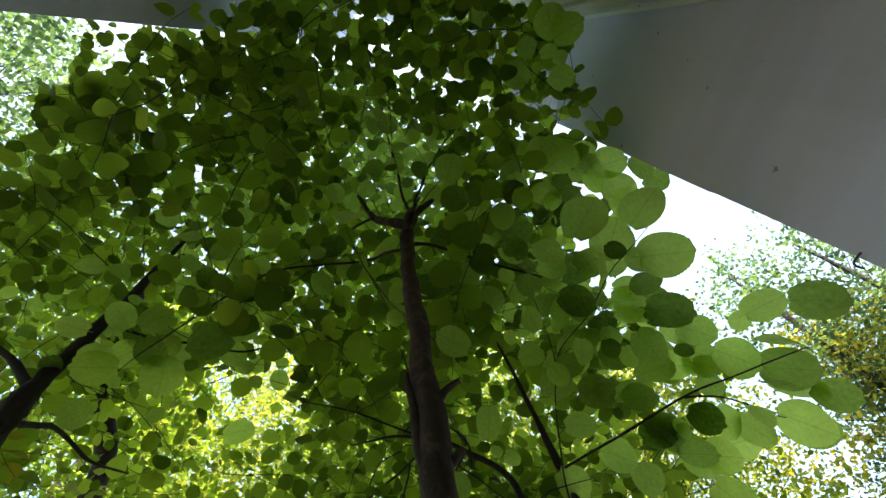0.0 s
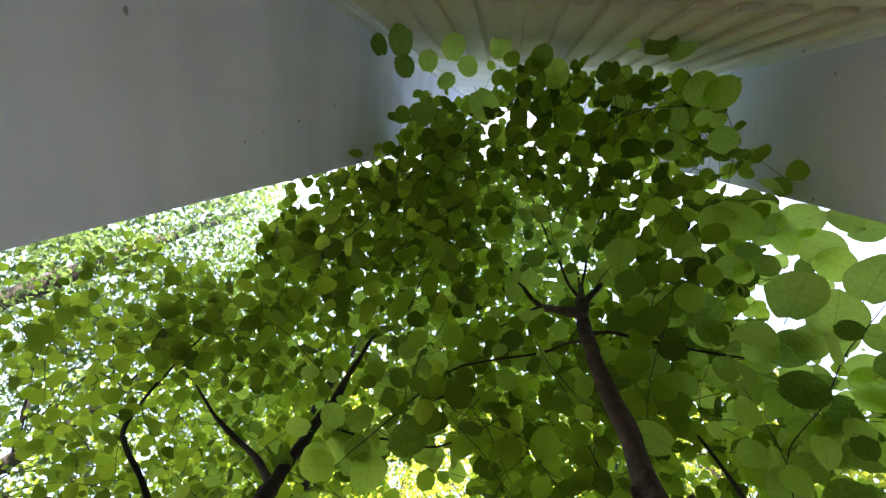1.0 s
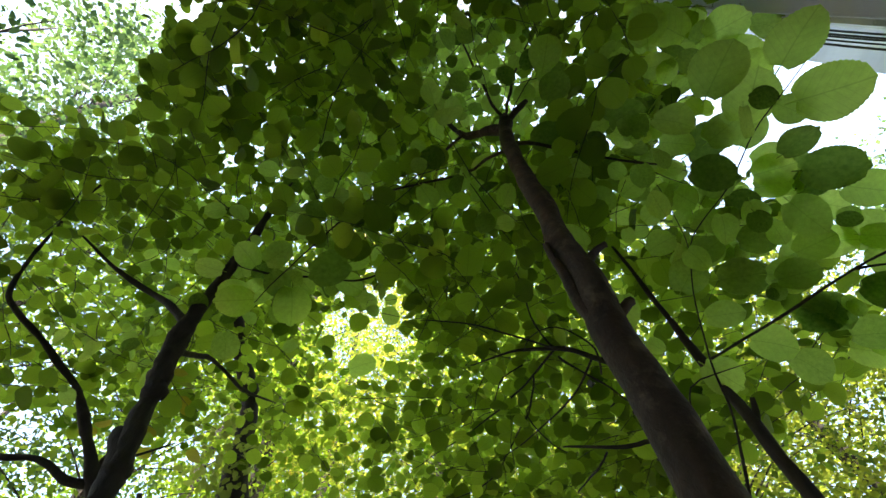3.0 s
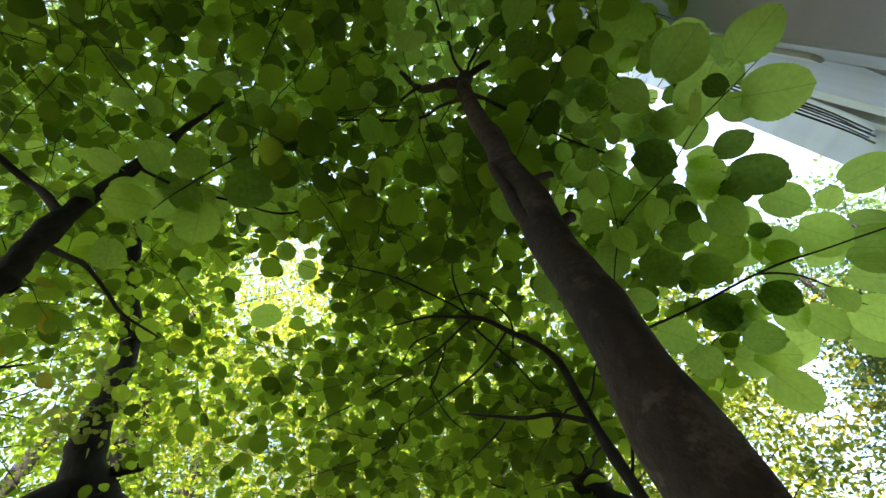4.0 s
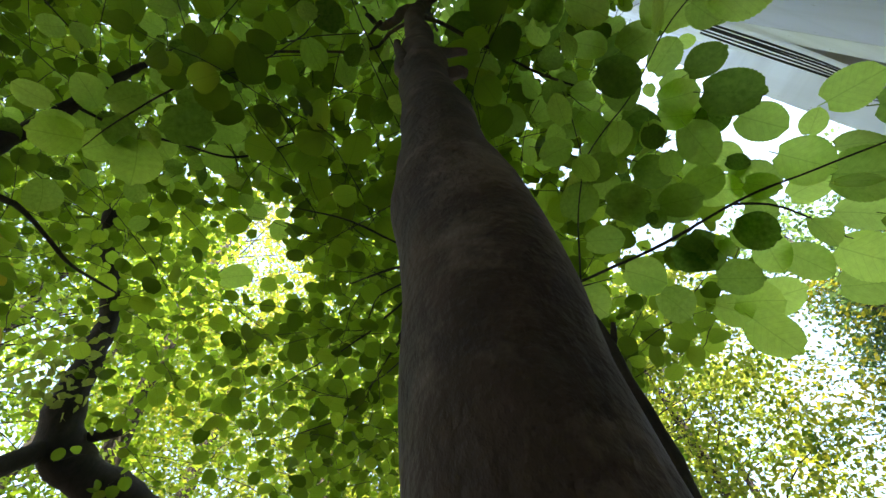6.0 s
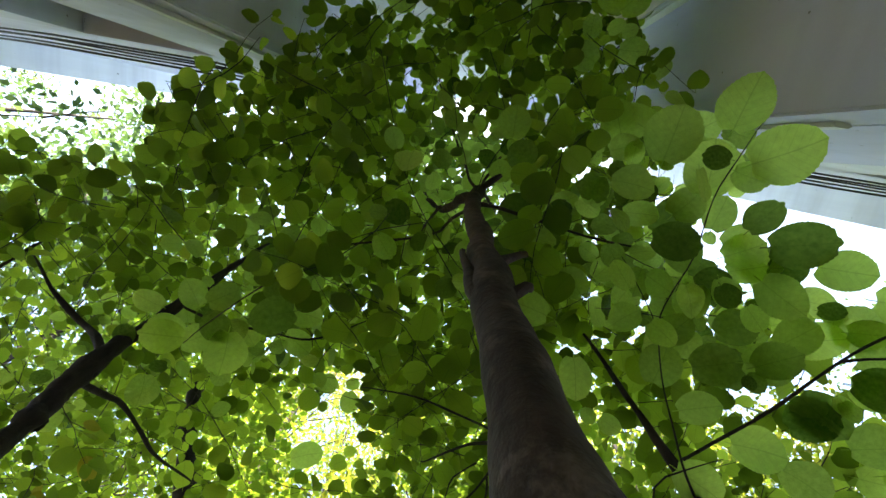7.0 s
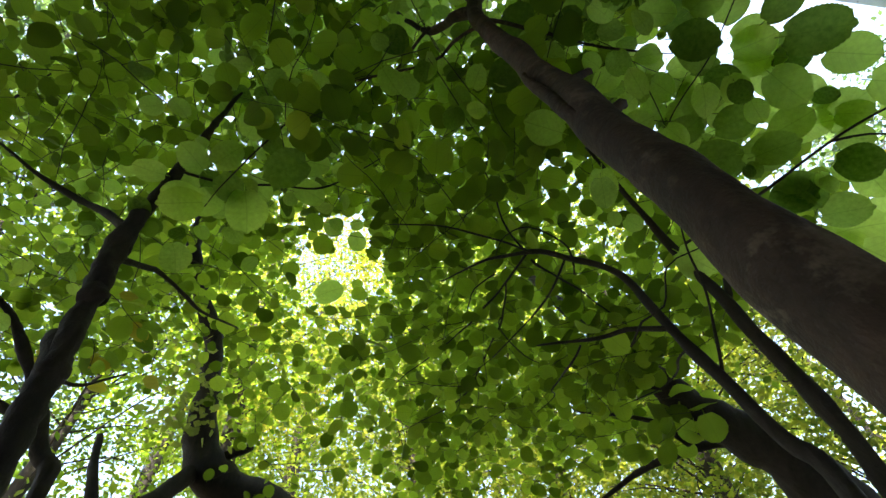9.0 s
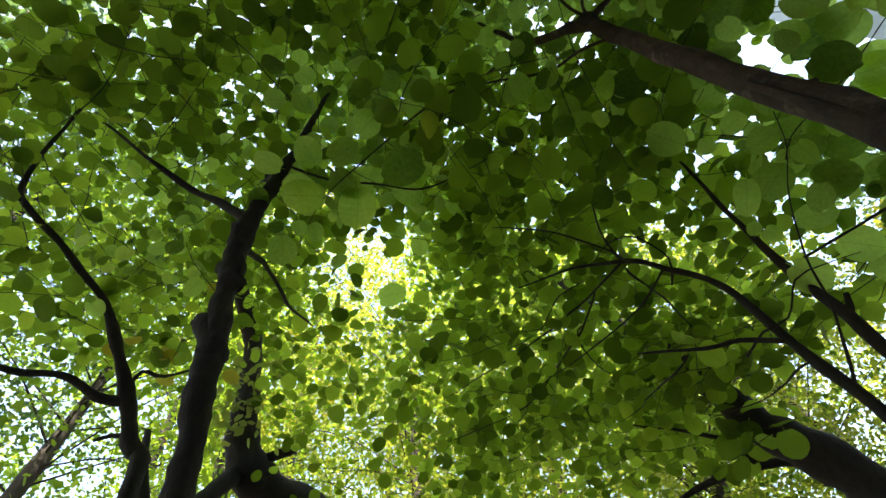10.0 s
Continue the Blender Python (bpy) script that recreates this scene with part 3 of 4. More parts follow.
CROOKED_LIMBS = [([(-1.21, 1.19, 2.30), (-1.264, 1.162, 2.299), (-1.35, 1.103, 2.341), (-1.467, 1.036, 2.338), (-1.65, 0.95, 2.45)], (0.014, 0.012, 0.010, 0.008, 0.003)),
                 ([(-1.217, 1.181, 2.32), (-1.19, 1.167, 2.377), (-1.178, 1.228, 2.412), (-1.12, 1.3, 2.5)], (0.007, 0.006, 0.005, 0.002)),
                 ([(-1.185, 1.24, 2.225), (-1.235, 1.235, 2.235), (-1.275, 1.23, 2.225)], (0.008, 0.006, 0.004))]
for pts, r in CROOKED_LIMBS:
    limb("branch", pts, list(r), BARK_DARK, crooked, 9, 0.02, 0.12)

bush = tagged(new("hazel_bush"), "many-stemmed hazel bush with dark bent rods", "bush")
BUSH_RODS = [
    ([(0.62, 1.35, 0.0), (0.53, 1.2, 1.3), (0.493, 1.147, 1.795), (0.488, 1.13, 1.916), (0.466, 1.106, 2.10), (0.447, 1.086, 2.266), (0.41, 1.034, 2.46), (0.36, 0.95, 2.62)], (0.024, 0.018, 0.0155, 0.015, 0.014, 0.011, 0.007, 0.003)),
    ([(0.466, 1.106, 2.11), (0.475, 1.088, 2.125), (0.480, 1.072, 2.15)], (0.009, 0.007, 0.005)),
    ([(0.60, 1.38, 0.0), (0.50, 1.22, 1.3), (0.453, 1.168, 1.76), (0.415, 1.165, 1.86), (0.39, 1.155, 1.975), (0.355, 1.15, 2.14), (0.335, 1.143, 2.30), (0.224, 1.128, 2.393), (0.150, 1.125, 2.44), (0.04, 1.18, 2.52), (-0.12, 1.30, 2.62)], (0.022, 0.017, 0.015, 0.014, 0.013, 0.010, 0.009, 0.008, 0.007, 0.004, 0.002)),
    ([(0.353, 1.152, 2.12), (0.292, 1.186, 2.168), (0.23, 1.204, 2.174), (0.10, 1.26, 2.24)], (0.007, 0.006, 0.005, 0.002)),
]
BUSH_BRANCHES = [
    ([(0.391, 1.145, 1.99), (0.420, 1.07, 2.11), (0.425, 1.0, 2.217), (0.436, 0.898, 2.319), (0.444, 0.809, 2.372), (0.41, 0.70, 2.45)], (0.0034, 0.0026, 0.0020, 0.0015, 0.0012, 0.0007)),
    ([(0.432, 1.02, 2.22), (0.601, 0.951, 2.25), (0.706, 0.865, 2.24), (0.79, 0.80, 2.22), (0.93, 0.72, 2.20)], (0.0034, 0.003, 0.0026, 0.002, 0.001)),
    ([(0.706, 0.865, 2.24), (0.80, 0.87, 2.23), (0.95, 0.93, 2.21)], (0.0028, 0.0022, 0.001)),
    ([(0.150, 1.125, 2.44), (0.08, 1.05, 2.40), (-0.05, 0.98, 2.42), (-0.2, 0.96, 2.46)], (0.004, 0.003, 0.0025, 0.001)),
    ([(0.224, 1.128, 2.393), (0.16, 1.25, 2.38), (0.05, 1.42, 2.42), (-0.1, 1.65, 2.50)], (0.004, 0.003, 0.0025, 0.001)),
    ([(0.440, 0.85, 2.35), (0.459, 0.81, 2.375), (0.48, 0.75, 2.36), (0.509, 0.682, 2.34), (0.529, 0.579, 2.32), (0.56, 0.512, 2.305), (0.60, 0.45, 2.30)], (0.0016, 0.0016, 0.0014, 0.0013, 0.0012, 0.0010, 0.0007)),
]
BUSH_TWIGS = [
    ([(0.142, 1.128, 2.45), (0.07, 1.227, 2.46), (-0.018, 1.343, 2.48), (-0.123, 1.445, 2.5), (-0.284, 1.573, 2.52), (-0.443, 1.704, 2.55)], (0.0038, 0.0034, 0.003, 0.0026, 0.002, 0.001)),
    ([(0.07, 1.227, 2.46), (0.047, 1.364, 2.47), (-0.042, 1.556, 2.48), (-0.139, 1.734, 2.5), (-0.288, 1.852, 2.52), (-0.495, 1.962, 2.55)], (0.003, 0.003, 0.003, 0.0026, 0.002, 0.001)),
    ([(0.144, 1.143, 2.43), (0.227, 1.237, 2.42), (0.324, 1.36, 2.43), (0.42, 1.49, 2.45)], (0.0032, 0.003, 0.0024, 0.001)),
    ([(0.150, 1.125, 2.44), (0.128, 1.115, 2.45), (0.093, 1.046, 2.5), (0.084, 0.972, 2.56), (0.057, 0.859, 2.62)], (0.004, 0.0034, 0.003, 0.0022, 0.001)),
    ([(0.047, 1.364, 2.47), (0.033, 1.429, 2.49), (0.097, 1.559, 2.47), (0.164, 1.625, 2.46)], (0.0026, 0.0024, 0.002, 0.001)),
]
for pts, r in BUSH_TWIGS:
    limb("twig", pts, list(r), BARK_DARK, bush, 7, 0.02, 0.1, crook=1.5)
bush_limbs = [limb("rod" if i in (0, 2) else "branch", pts, list(r), BARK_DARK, bush, 10 if i in (0, 2) else 7, 0.02, 0.10)
              for i, (pts, r) in enumerate(BUSH_RODS + BUSH_BRANCHES)]

tw = random.Random(33)
for i in range(5):
    k = i / 4
    p = Vector((0.335, 1.143, 2.30)).lerp(Vector((-0.05, 1.25, 2.57)), k) if i % 2 else Vector((0.37, 1.15, 2.06)).lerp(Vector((0.19, 1.22, 2.18)), k)
    h, pts = tw.uniform(-200, 120), []
    for _ in range(6):
        pts.append(tuple(p))
        h += tw.uniform(-55, 55)
        p = p + Vector((math.sin(radians(h)), math.cos(radians(h)), tw.uniform(-0.15, 0.45))) * tw.uniform(0.05, 0.10)
    limb("twig", pts, [0.0030, 0.0026, 0.0022, 0.0018, 0.0014, 0.0008], BARK_DARK, bush, 6, 0.02, 0.1, crook=1.6)

def leaf_row(x, y, z, heading, size, roll):
    """A leaf by its middle; its base lies half a leaf behind."""
    a = radians(heading)
    return (x - 0.5 * size * math.sin(a), y - 0.5 * size * math.cos(a), z), heading, rng.gauss(-3, 5), roll + rng.gauss(0, 6), 0.92 * size


# the large leaves of the near spray, placed to fit the camera's view: x, y, z, heading, size, roll
crown_bush = Crown(bush, (0.62, 0.72), 300, bush_limbs[5])
SPRAY_TIP = [
    (0.571, 0.412, 2.302, 156, 0.101, 0), (0.619, 0.5, 2.275, 107, 0.108, 0), (0.48, 0.449, 2.359, 159, 0.109, 0), (0.508, 0.497, 2.27, 252, 0.046, 0),
    (0.568, 0.521, 2.4, 169, 0.113, 0), (0.592, 0.545, 2.32, 60, 0.062, 0), (0.508, 0.549, 2.31, 12, 0.062, 70), (0.645, 0.622, 2.36, 133, 0.079, 25),
    (0.692, 0.674, 2.331, 93, 0.108, 0), (0.747, 0.724, 2.306, 78, 0.089, 0), (0.73, 0.748, 2.42, 122, 0.076, 0), (0.877, 0.653, 2.286, 133, 0.094, 15),
    (1.091, 0.699, 2.366, 103, 0.126, 0), (0.878, 0.732, 2.33, 176, 0.057, 0),
]
SPRAY_MIDDLE = [
    (0.353, 0.548, 2.42, 44, 0.069, 0), (0.415, 0.542, 2.38, 70, 0.084, 20), (0.496, 0.493, 2.6, 163, 0.061, 0), (0.386, 0.46, 2.62, 137, 0.057, 0),
    (0.486, 0.655, 2.36, 77, 0.093, 0), (0.382, 0.602, 2.36, 36, 0.055, 60), (0.387, 0.715, 2.38, 205, 0.07, 35), (0.539, 0.593, 2.43, 129, 0.082, 0),
    (0.453, 0.614, 2.45, 78, 0.075, 0), (0.651, 0.704, 2.43, 108, 0.087, 0), (0.575, 0.76, 2.4, 87, 0.076, 0), (0.656, 0.774, 2.33, 45, 0.095, 0),
    (0.661, 0.749, 2.44, 98, 0.078, 0),
]
SPRAY_LOWER = [
    (0.613, 0.859, 2.26, 110, 0.084, 0), (0.577, 0.913, 2.33, 169, 0.088, 0), (0.48, 0.754, 2.3, 9, 0.067, 35), (0.546, 0.751, 2.3, 28, 0.048, 0),
    (0.431, 0.811, 2.3, 41, 0.06, 0), (0.629, 0.828, 2.36, 27, 0.058, 0), (0.715, 0.867, 2.36, 123, 0.09, 0), (0.814, 0.851, 2.4, 172, 0.055, 0),
    (0.856, 0.798, 2.3, 79, 0.105, 0), (0.851, 0.876, 2.38, 139, 0.104, 0), (0.965, 0.761, 2.3, 102, 0.105, 50), (0.952, 0.801, 2.258, 103, 0.122, 0),
    (0.883, 0.797, 2.2, 102, 0.074, 58), (1.068, 0.926, 2.322, 93, 0.13, 35), (1.119, 0.914, 2.272, 87, 0.107, 0),
]
SPRAY_RIM = [
    (1.08, 1.008, 2.286, 82, 0.132, 0), (0.884, 0.913, 2.22, 52, 0.07, 55), (0.959, 1.03, 2.297, 70, 0.106, 0), (0.771, 0.928, 2.25, 78, 0.081, 15),
    (0.892, 1.027, 2.32, 34, 0.093, 0), (0.773, 1.026, 2.234, 102, 0.092, 10), (0.872, 1.157, 2.21, 60, 0.118, 0), (0.7, 0.989, 2.28, 42, 0.099, 0),
    (0.716, 0.955, 2.25, 27, 0.036, 0), (0.58, 0.909, 2.27, 42, 0.041, 0), (0.959, 0.88, 2.36, 129, 0.095, 0), (0.93, 1.169, 2.33, 105, 0.112, 0),
    (0.907, 1.221, 2.36, 82, 0.106, 0), (1.051, 1.209, 2.4, 119, 0.131, 0), (1.249, 1.158, 2.38, 111, 0.131, 0), (0.154, 0.685, 1.95, 4, 0.041, 0),
]
SPRAY_UNDER = [
    (0.497, 0.671, 2.36, 189, 0.088, 10), (0.477, 0.822, 2.34, 130, 0.077, 0), (0.547, 0.896, 2.33, 99, 0.096, 0), (0.616, 0.882, 2.29, 88, 0.087, 0),
    (0.558, 0.897, 2.25, 25, 0.028, 0), (0.687, 0.992, 2.27, 115, 0.092, 0), (0.501, 0.969, 2.3, 100, 0.083, 0), (0.583, 1.036, 2.26, 79, 0.092, 0),
    (0.245, 0.83, 2.2, 357, 0.074, 0), (0.291, 0.893, 2.16, 53, 0.038, 0), (0.256, 0.875, 2.16, 186, 0.032, 0), (0.468, 1.083, 2.24, 56, 0.091, 0),
    (0.653, 1.098, 2.24, 56, 0.086, 0), (0.522, 0.783, 2.38, 151, 0.072, 20), (0.388, 0.798, 2.36, 118, 0.067, 0), (0.194, 0.775, 2.4, 243, 0.095, 0),
]
SPRAY_WALL = [
    (0.768, 0.468, 2.86, 113, 0.12, 0), (0.9, 0.507, 2.9, 67, 0.102, 30), (0.723, 0.481, 2.9, 149, 0.083, 0), (0.812, 0.558, 2.86, 58, 0.138, 0),
    (0.57, 0.421, 2.8, 230, 0.139, 0), (0.517, 0.405, 2.78, 187, 0.111, 0), (0.713, 0.529, 2.84, 41, 0.082, 0), (0.738, 0.472, 3.0, 99, 0.113, 0),
    (0.486, 0.481, 2.62, 98, 0.08, 20), (0.546, 0.491, 2.6, 49, 0.067, 15), (0.418, 0.471, 2.66, 23, 0.072, 0), (0.36, 0.596, 2.5, 47, 0.06, 20),
    (0.437, 0.464, 2.8, 144, 0.086, 0), (0.578, 0.496, 2.75, 77, 0.066, 0), (1.053, 0.594, 3.05, 91, 0.106, 0), (0.78, 0.57, 2.75, 68, 0.102, 0),
]
SPRAY_BACK = [
    (0.534, 0.629, 2.48, 126, 0.108, 0), (0.637, 0.636, 2.5, 154, 0.084, 0), (0.657, 0.687, 2.46, 105, 0.074, 0), (0.696, 0.754, 2.46, 83, 0.087, 0),
    (0.766, 0.761, 2.5, 95, 0.095, 0), (0.841, 0.865, 2.5, 74, 0.087, 0), (0.773, 0.825, 2.36, 85, 0.048, 0), (0.844, 0.877, 2.36, 87, 0.072, 0),
    (0.571, 0.768, 2.36, 15, 0.06, 0), (0.535, 0.785, 2.38, 155, 0.071, 0), (0.632, 0.867, 2.42, 108, 0.089, 0), (0.796, 0.915, 2.42, 99, 0.106, 0),
    (0.768, 0.918, 2.24, 81, 0.084, 0), (0.472, 0.928, 2.4, 154, 0.098, 0), (0.721, 0.961, 2.24, 30, 0.04, 0), (0.866, 0.939, 2.36, 88, 0.072, 0),
]
for row in SPRAY_TIP + SPRAY_MIDDLE + SPRAY_LOWER + SPRAY_RIM + SPRAY_UNDER + SPRAY_WALL + SPRAY_BACK:
    crown_bush.outer.append(leaf_row(*row))

crown_main = Crown(main, (0.10, 0.55), 300, main_limbs[3])
NICHE_A = [
    (-0.264, -0.315, 3.05, 164, 0.109, 0), (-0.35, -0.326, 3.1, 174, 0.076, 0), (-0.265, -0.212, 3.0, 17, 0.081, 0), (-0.19, -0.226, 3.05, 155, 0.074, 0),
    (-0.103, -0.256, 3.1, 156, 0.093, 0), (-0.247, -0.069, 3.0, 238, 0.094, 0), (-0.141, -0.143, 3.0, 105, 0.065, 0), (0.043, -0.231, 3.15, 169, 0.087, 0),
    (0.169, -0.157, 3.1, 160, 0.084, 0), (0.516, -0.098, 3.05, 96, 0.102, 50), (0.579, -0.066, 3.05, 108, 0.094, 40), (0.41, -0.039, 3.1, 141, 0.064, 0),
    (0.355, -0.06, 3.1, 183, 0.075, 0), (0.39, 0.049, 3.1, 3, 0.08, 0), (-0.041, -0.037, 3.05, 19, 0.117, 0),
]
NICHE_B = [
    (0.582, 0.057, 2.98, 203, 0.111, 0), (0.64, 0.081, 2.96, 123, 0.111, 0), (0.521, 0.141, 3.0, 345, 0.077, 0), (0.64, 0.224, 2.985, 77, 0.091, 0),
    (0.715, 0.281, 2.98, 148, 0.07, 30), (0.677, 0.312, 2.98, 281, 0.039, 0), (0.745, 0.381, 2.95, 57, 0.072, 40), (0.596, 0.146, 3.0, 111, 0.059, 0),
    (0.634, 0.162, 3.0, 99, 0.052, 0), (0.487, 0.208, 3.02, 237, 0.104, 0), (0.448, -0.133, 3.1, 220, 0.062, 0), (0.478, -0.022, 3.1, 39, 0.049, 0),
    (0.202, -0.081, 3.1, 11, 0.103, 0), (-0.071, -0.174, 3.08, 48, 0.075, 0),
]
TOPS = [
    (0.227, 0.389, 2.6, 165, 0.083, 0), (0.238, 0.464, 2.58, 144, 0.078, 0), (0.194, 0.51, 2.78, 185, 0.071, 0), (0.407, 0.581, 2.62, 104, 0.107, 0),
    (0.361, 0.548, 2.42, 147, 0.068, 0),
]
for row in NICHE_A + NICHE_B + TOPS:
    crown_main.outer.append(leaf_row(*row))
crown_fork = Crown(fork, (-0.55, 0.80), 240, fork_limbs[2])
FORK_LEAVES = [
    (-0.631, 0.763, 2.43, 251, 0.099, 0), (-0.401, 0.771, 2.5, 274, 0.114, 0), (-0.528, 0.852, 2.488, 340, 0.111, 0), (-0.717, 0.753, 2.42, 159, 0.055, 0),
    (-0.354, 0.819, 2.6, 62, 0.091, 0), (-0.631, 0.799, 2.6, 198, 0.081, 0), (-0.641, 0.832, 2.55, 103, 0.085, 0), (-0.525, 0.85, 2.6, 19, 0.09, 0),
    (-0.402, 0.905, 2.62, 41, 0.093, 0), (-0.73, 0.911, 2.45, 341, 0.08, 0), (-0.692, 0.768, 2.62, 169, 0.083, 0), (-0.446, 1.349, 3.05, 354, 0.088, 0),
    (-0.562, 1.431, 2.85, 89, 0.12, 0), (-0.524, 1.259, 3.05, 232, 0.083, 0), (-0.42, 1.273, 3.05, 92, 0.057, 0), (-0.249, 1.116, 2.9, 63, 0.118, 0),
]
STEM_LEAVES = [(-0.643, 0.762, 2.46, 253, 0.089, 0), (-0.518, 0.717, 2.52, 105, 0.087, 0), (-0.618, 0.705, 2.55, 194, 0.085, 0), (-0.456, 0.685, 2.6, 122, 0.083, 0), (-0.539, 0.793, 2.5, 15, 0.086, 0), (-0.71, 0.702, 2.52, 228, 0.074, 0)]
for row in FORK_LEAVES + STEM_LEAVES:
    crown_fork.outer.append(leaf_row(*row))
crown_crooked = Crown(crooked, (-1.1, 0.9), 120, crooked)

# sprays of the bush, loosely set, then the high crown of the stems
def fill(crown, n, x0, x1, y0, y1, z0, z1, small, large, rise=0.0, slope=0.0):
    """n sprays, spread evenly over a stretch of the plan."""
    n = round(1.8 * n)
    cols = max(1, round(math.sqrt(n * (x1 - x0) / (y1 - y0))))
    rows = math.ceil(n / cols)
    for i in range(cols * rows):
        x = x0 + (x1 - x0) * (i % cols + rng.random()) / cols
        y = y0 + (y1 - y0) * (i // cols + rng.random()) / rows
        z = rng.uniform(z0, z1) + slope * (y - y0)
        h, length = rng.uniform(-180, 180), rng.uniform(0.26, 0.5)
        start = (x - 0.5 * length * math.sin(radians(h)), y - 0.5 * length * math.cos(radians(h)), z)
        crown.grow(start, h, length, 0.72 * rng.uniform(small, large), rise)


fill(crown_bush, 22, 0.18, 0.84, 0.35, 1.30, 2.48, 3.2, 0.066, 0.095)
fill(crown_bush, 9, 0.45, 1.00, 0.50, 1.15, 2.46, 2.72, 0.076, 0.104)
fill(crown_bush, 7, 0.30, 0.74, 0.50, 0.92, 2.46, 2.66, 0.078, 0.10)
fill(crown_bush, 9, 0.50, 0.86, 0.55, 1.05, 2.75, 3.15, 0.070, 0.09)
fill(crown_bush, 8, 0.25, 0.85, 1.25, 1.75, 2.28, 2.5, 0.070, 0.090)
fill(crown_bush, 8, 0.22, 0.60, 1.45, 1.78, 2.30, 2.62, 0.070, 0.090)
fill(crown_bush, 145, -0.65, 0.90, 1.30, 2.8, 2.42, 2.95, 0.060, 0.090, slope=0.08)
fill(crown_bush, 26, 0.30, 1.40, 1.35, 2.3, 2.36, 2.8, 0.060, 0.085)
for at, h in (((0.38, 1.60, 2.22), 60), ((0.66, 1.58, 2.22), -40), ((0.48, 1.72, 2.32), 20), ((0.30, 1.70, 2.36), 80), ((0.62, 1.70, 2.26), 10)):
    crown_bush.grow(at, h, 0.34, 0.080)
fill(crown_main, 140, -0.75, 0.40, -0.25, 1.5, 2.85, 3.75, 0.060, 0.086)
fill(crown_main, 28, 0.40, 0.75, -0.1, 1.5, 3.0, 3.75, 0.060, 0.086)
fill(crown_main, 62, -0.35, 0.72, -0.25, 0.40, 3.1, 3.8, 0.062, 0.086)
fill(crown_main, 16, -0.25, 0.35, 0.5, 1.2, 2.45, 2.8, 0.075, 0.10)
fill(crown_main, 30, -0.2, 0.6, 0.6, 1.5, 2.9, 3.6, 0.060, 0.086)
fill(crown_main, 24, -0.75, -0.2, -0.05, 0.45, 2.9, 3.5, 0.062, 0.09)
fill(crown_fork, 125, -1.25, -0.15, 0.2, 2.1, 2.55, 3.6, 0.065, 0.095)
fill(crown_crooked, 210, -2.2, -0.9, -0.1, 2.2, 2.6, 3.7, 0.050, 0.076)
fill(crown_crooked, 20, -2.1, -1.1, 0.4, 1.3, 2.4, 2.75, 0.052, 0.076)
fill(crown_main, 11, 0.36, 0.76, 0.25, 0.85, 2.95, 3.4, 0.064, 0.086)
fill(crown_crooked, 13, -1.35, -0.7, 0.2, 0.75, 2.75, 3.3, 0.064, 0.088)
fill(crown_crooked, 34, -2.3, -0.9, 0.8, 2.4, 2.35, 2.65, 0.052, 0.075)
for at, h in (((0.70, 0.30, 3.2), 95), ((0.62, 0.02, 3.3), 120), ((0.55, -0.12, 3.35), 60), ((-0.15, -0.12, 3.4), -120), ((-0.10, 0.02, 3.45), -100), ((0.42, 0.38, 3.0), 70), ((0.50, 0.52, 2.95), 50)):
    crown_main.grow(at, h, 0.32, 0.072)
for c in (crown_bush, crown_main, crown_fork, crown_crooked):
    c.finish()

# a few leaves of the crooked stem have turned yellow
YELLOW = leaf_material("yellowed_leaf", (0.19, 0.16, 0.02), (0.27, 0.23, 0.04), (0.52, 0.42, 0.03), (0.74, 0.62, 0.07), False, True, 0.62)
turned = [mesh_from("yellow_leaf", v.tolist(), f, YELLOW, u) for v, f, u in FINE[:3]]
for i in range(9):
    p = Vector((rng.uniform(-1.30, -1.02), rng.uniform(1.05, 1.45), rng.uniform(2.42, 2.62)))
    ob = new("yellow_leaf", turned[i % 3])
    ob.parent = crooked
    ob.matrix_basis = turned_to_view(p, leaf_pose(p, rng.uniform(0, 360), rng.gauss(-14, 16), rng.gauss(0, 20), rng.uniform(0.045, 0.07)))

# an old leaning trunk behind the bush, and a swollen tree with pale sprouts
leaning = tagged(new("tree"), "thick dark leaning trunk behind the hazel bush", "tree", "larger trees")
limb("trunk", [(2.3, 2.6, 0.0), (1.45, 2.25, 1.30), (1.05, 2.02, 1.82), (0.84, 1.90, 2.06), (0.737, 1.845, 2.194), (0.626, 1.840, 2.316), (0.535, 1.80, 2.45), (0.46, 1.79, 2.66), (0.36, 1.95, 3.1), (0.30, 2.25, 3.9), (0.25, 2.5, 5.2)],
     [0.12, 0.10, 0.085, 0.078, 0.070, 0.060, 0.046, 0.034, 0.026, 0.02, 0.01], BARK_DARK, leaning, 20, 0.03, 0.08, "rough dark bark")
for pts, r in (([(0.74, 1.88, 2.19), (0.717, 1.997, 2.298), (0.588, 2.059, 2.321), (0.417, 2.14, 2.318), (0.2, 2.25, 2.26)], (0.026, 0.018, 0.015, 0.011, 0.004)),
               ([(0.63, 1.86, 2.30), (0.578, 1.953, 2.295), (0.532, 1.94, 2.366), (0.461, 1.947, 2.415), (0.256, 1.974, 2.509)], (0.014, 0.012, 0.009, 0.007, 0.003))):
    limb("branch", pts, list(r), BARK_DARK, leaning, 9, 0.04, 0.12)

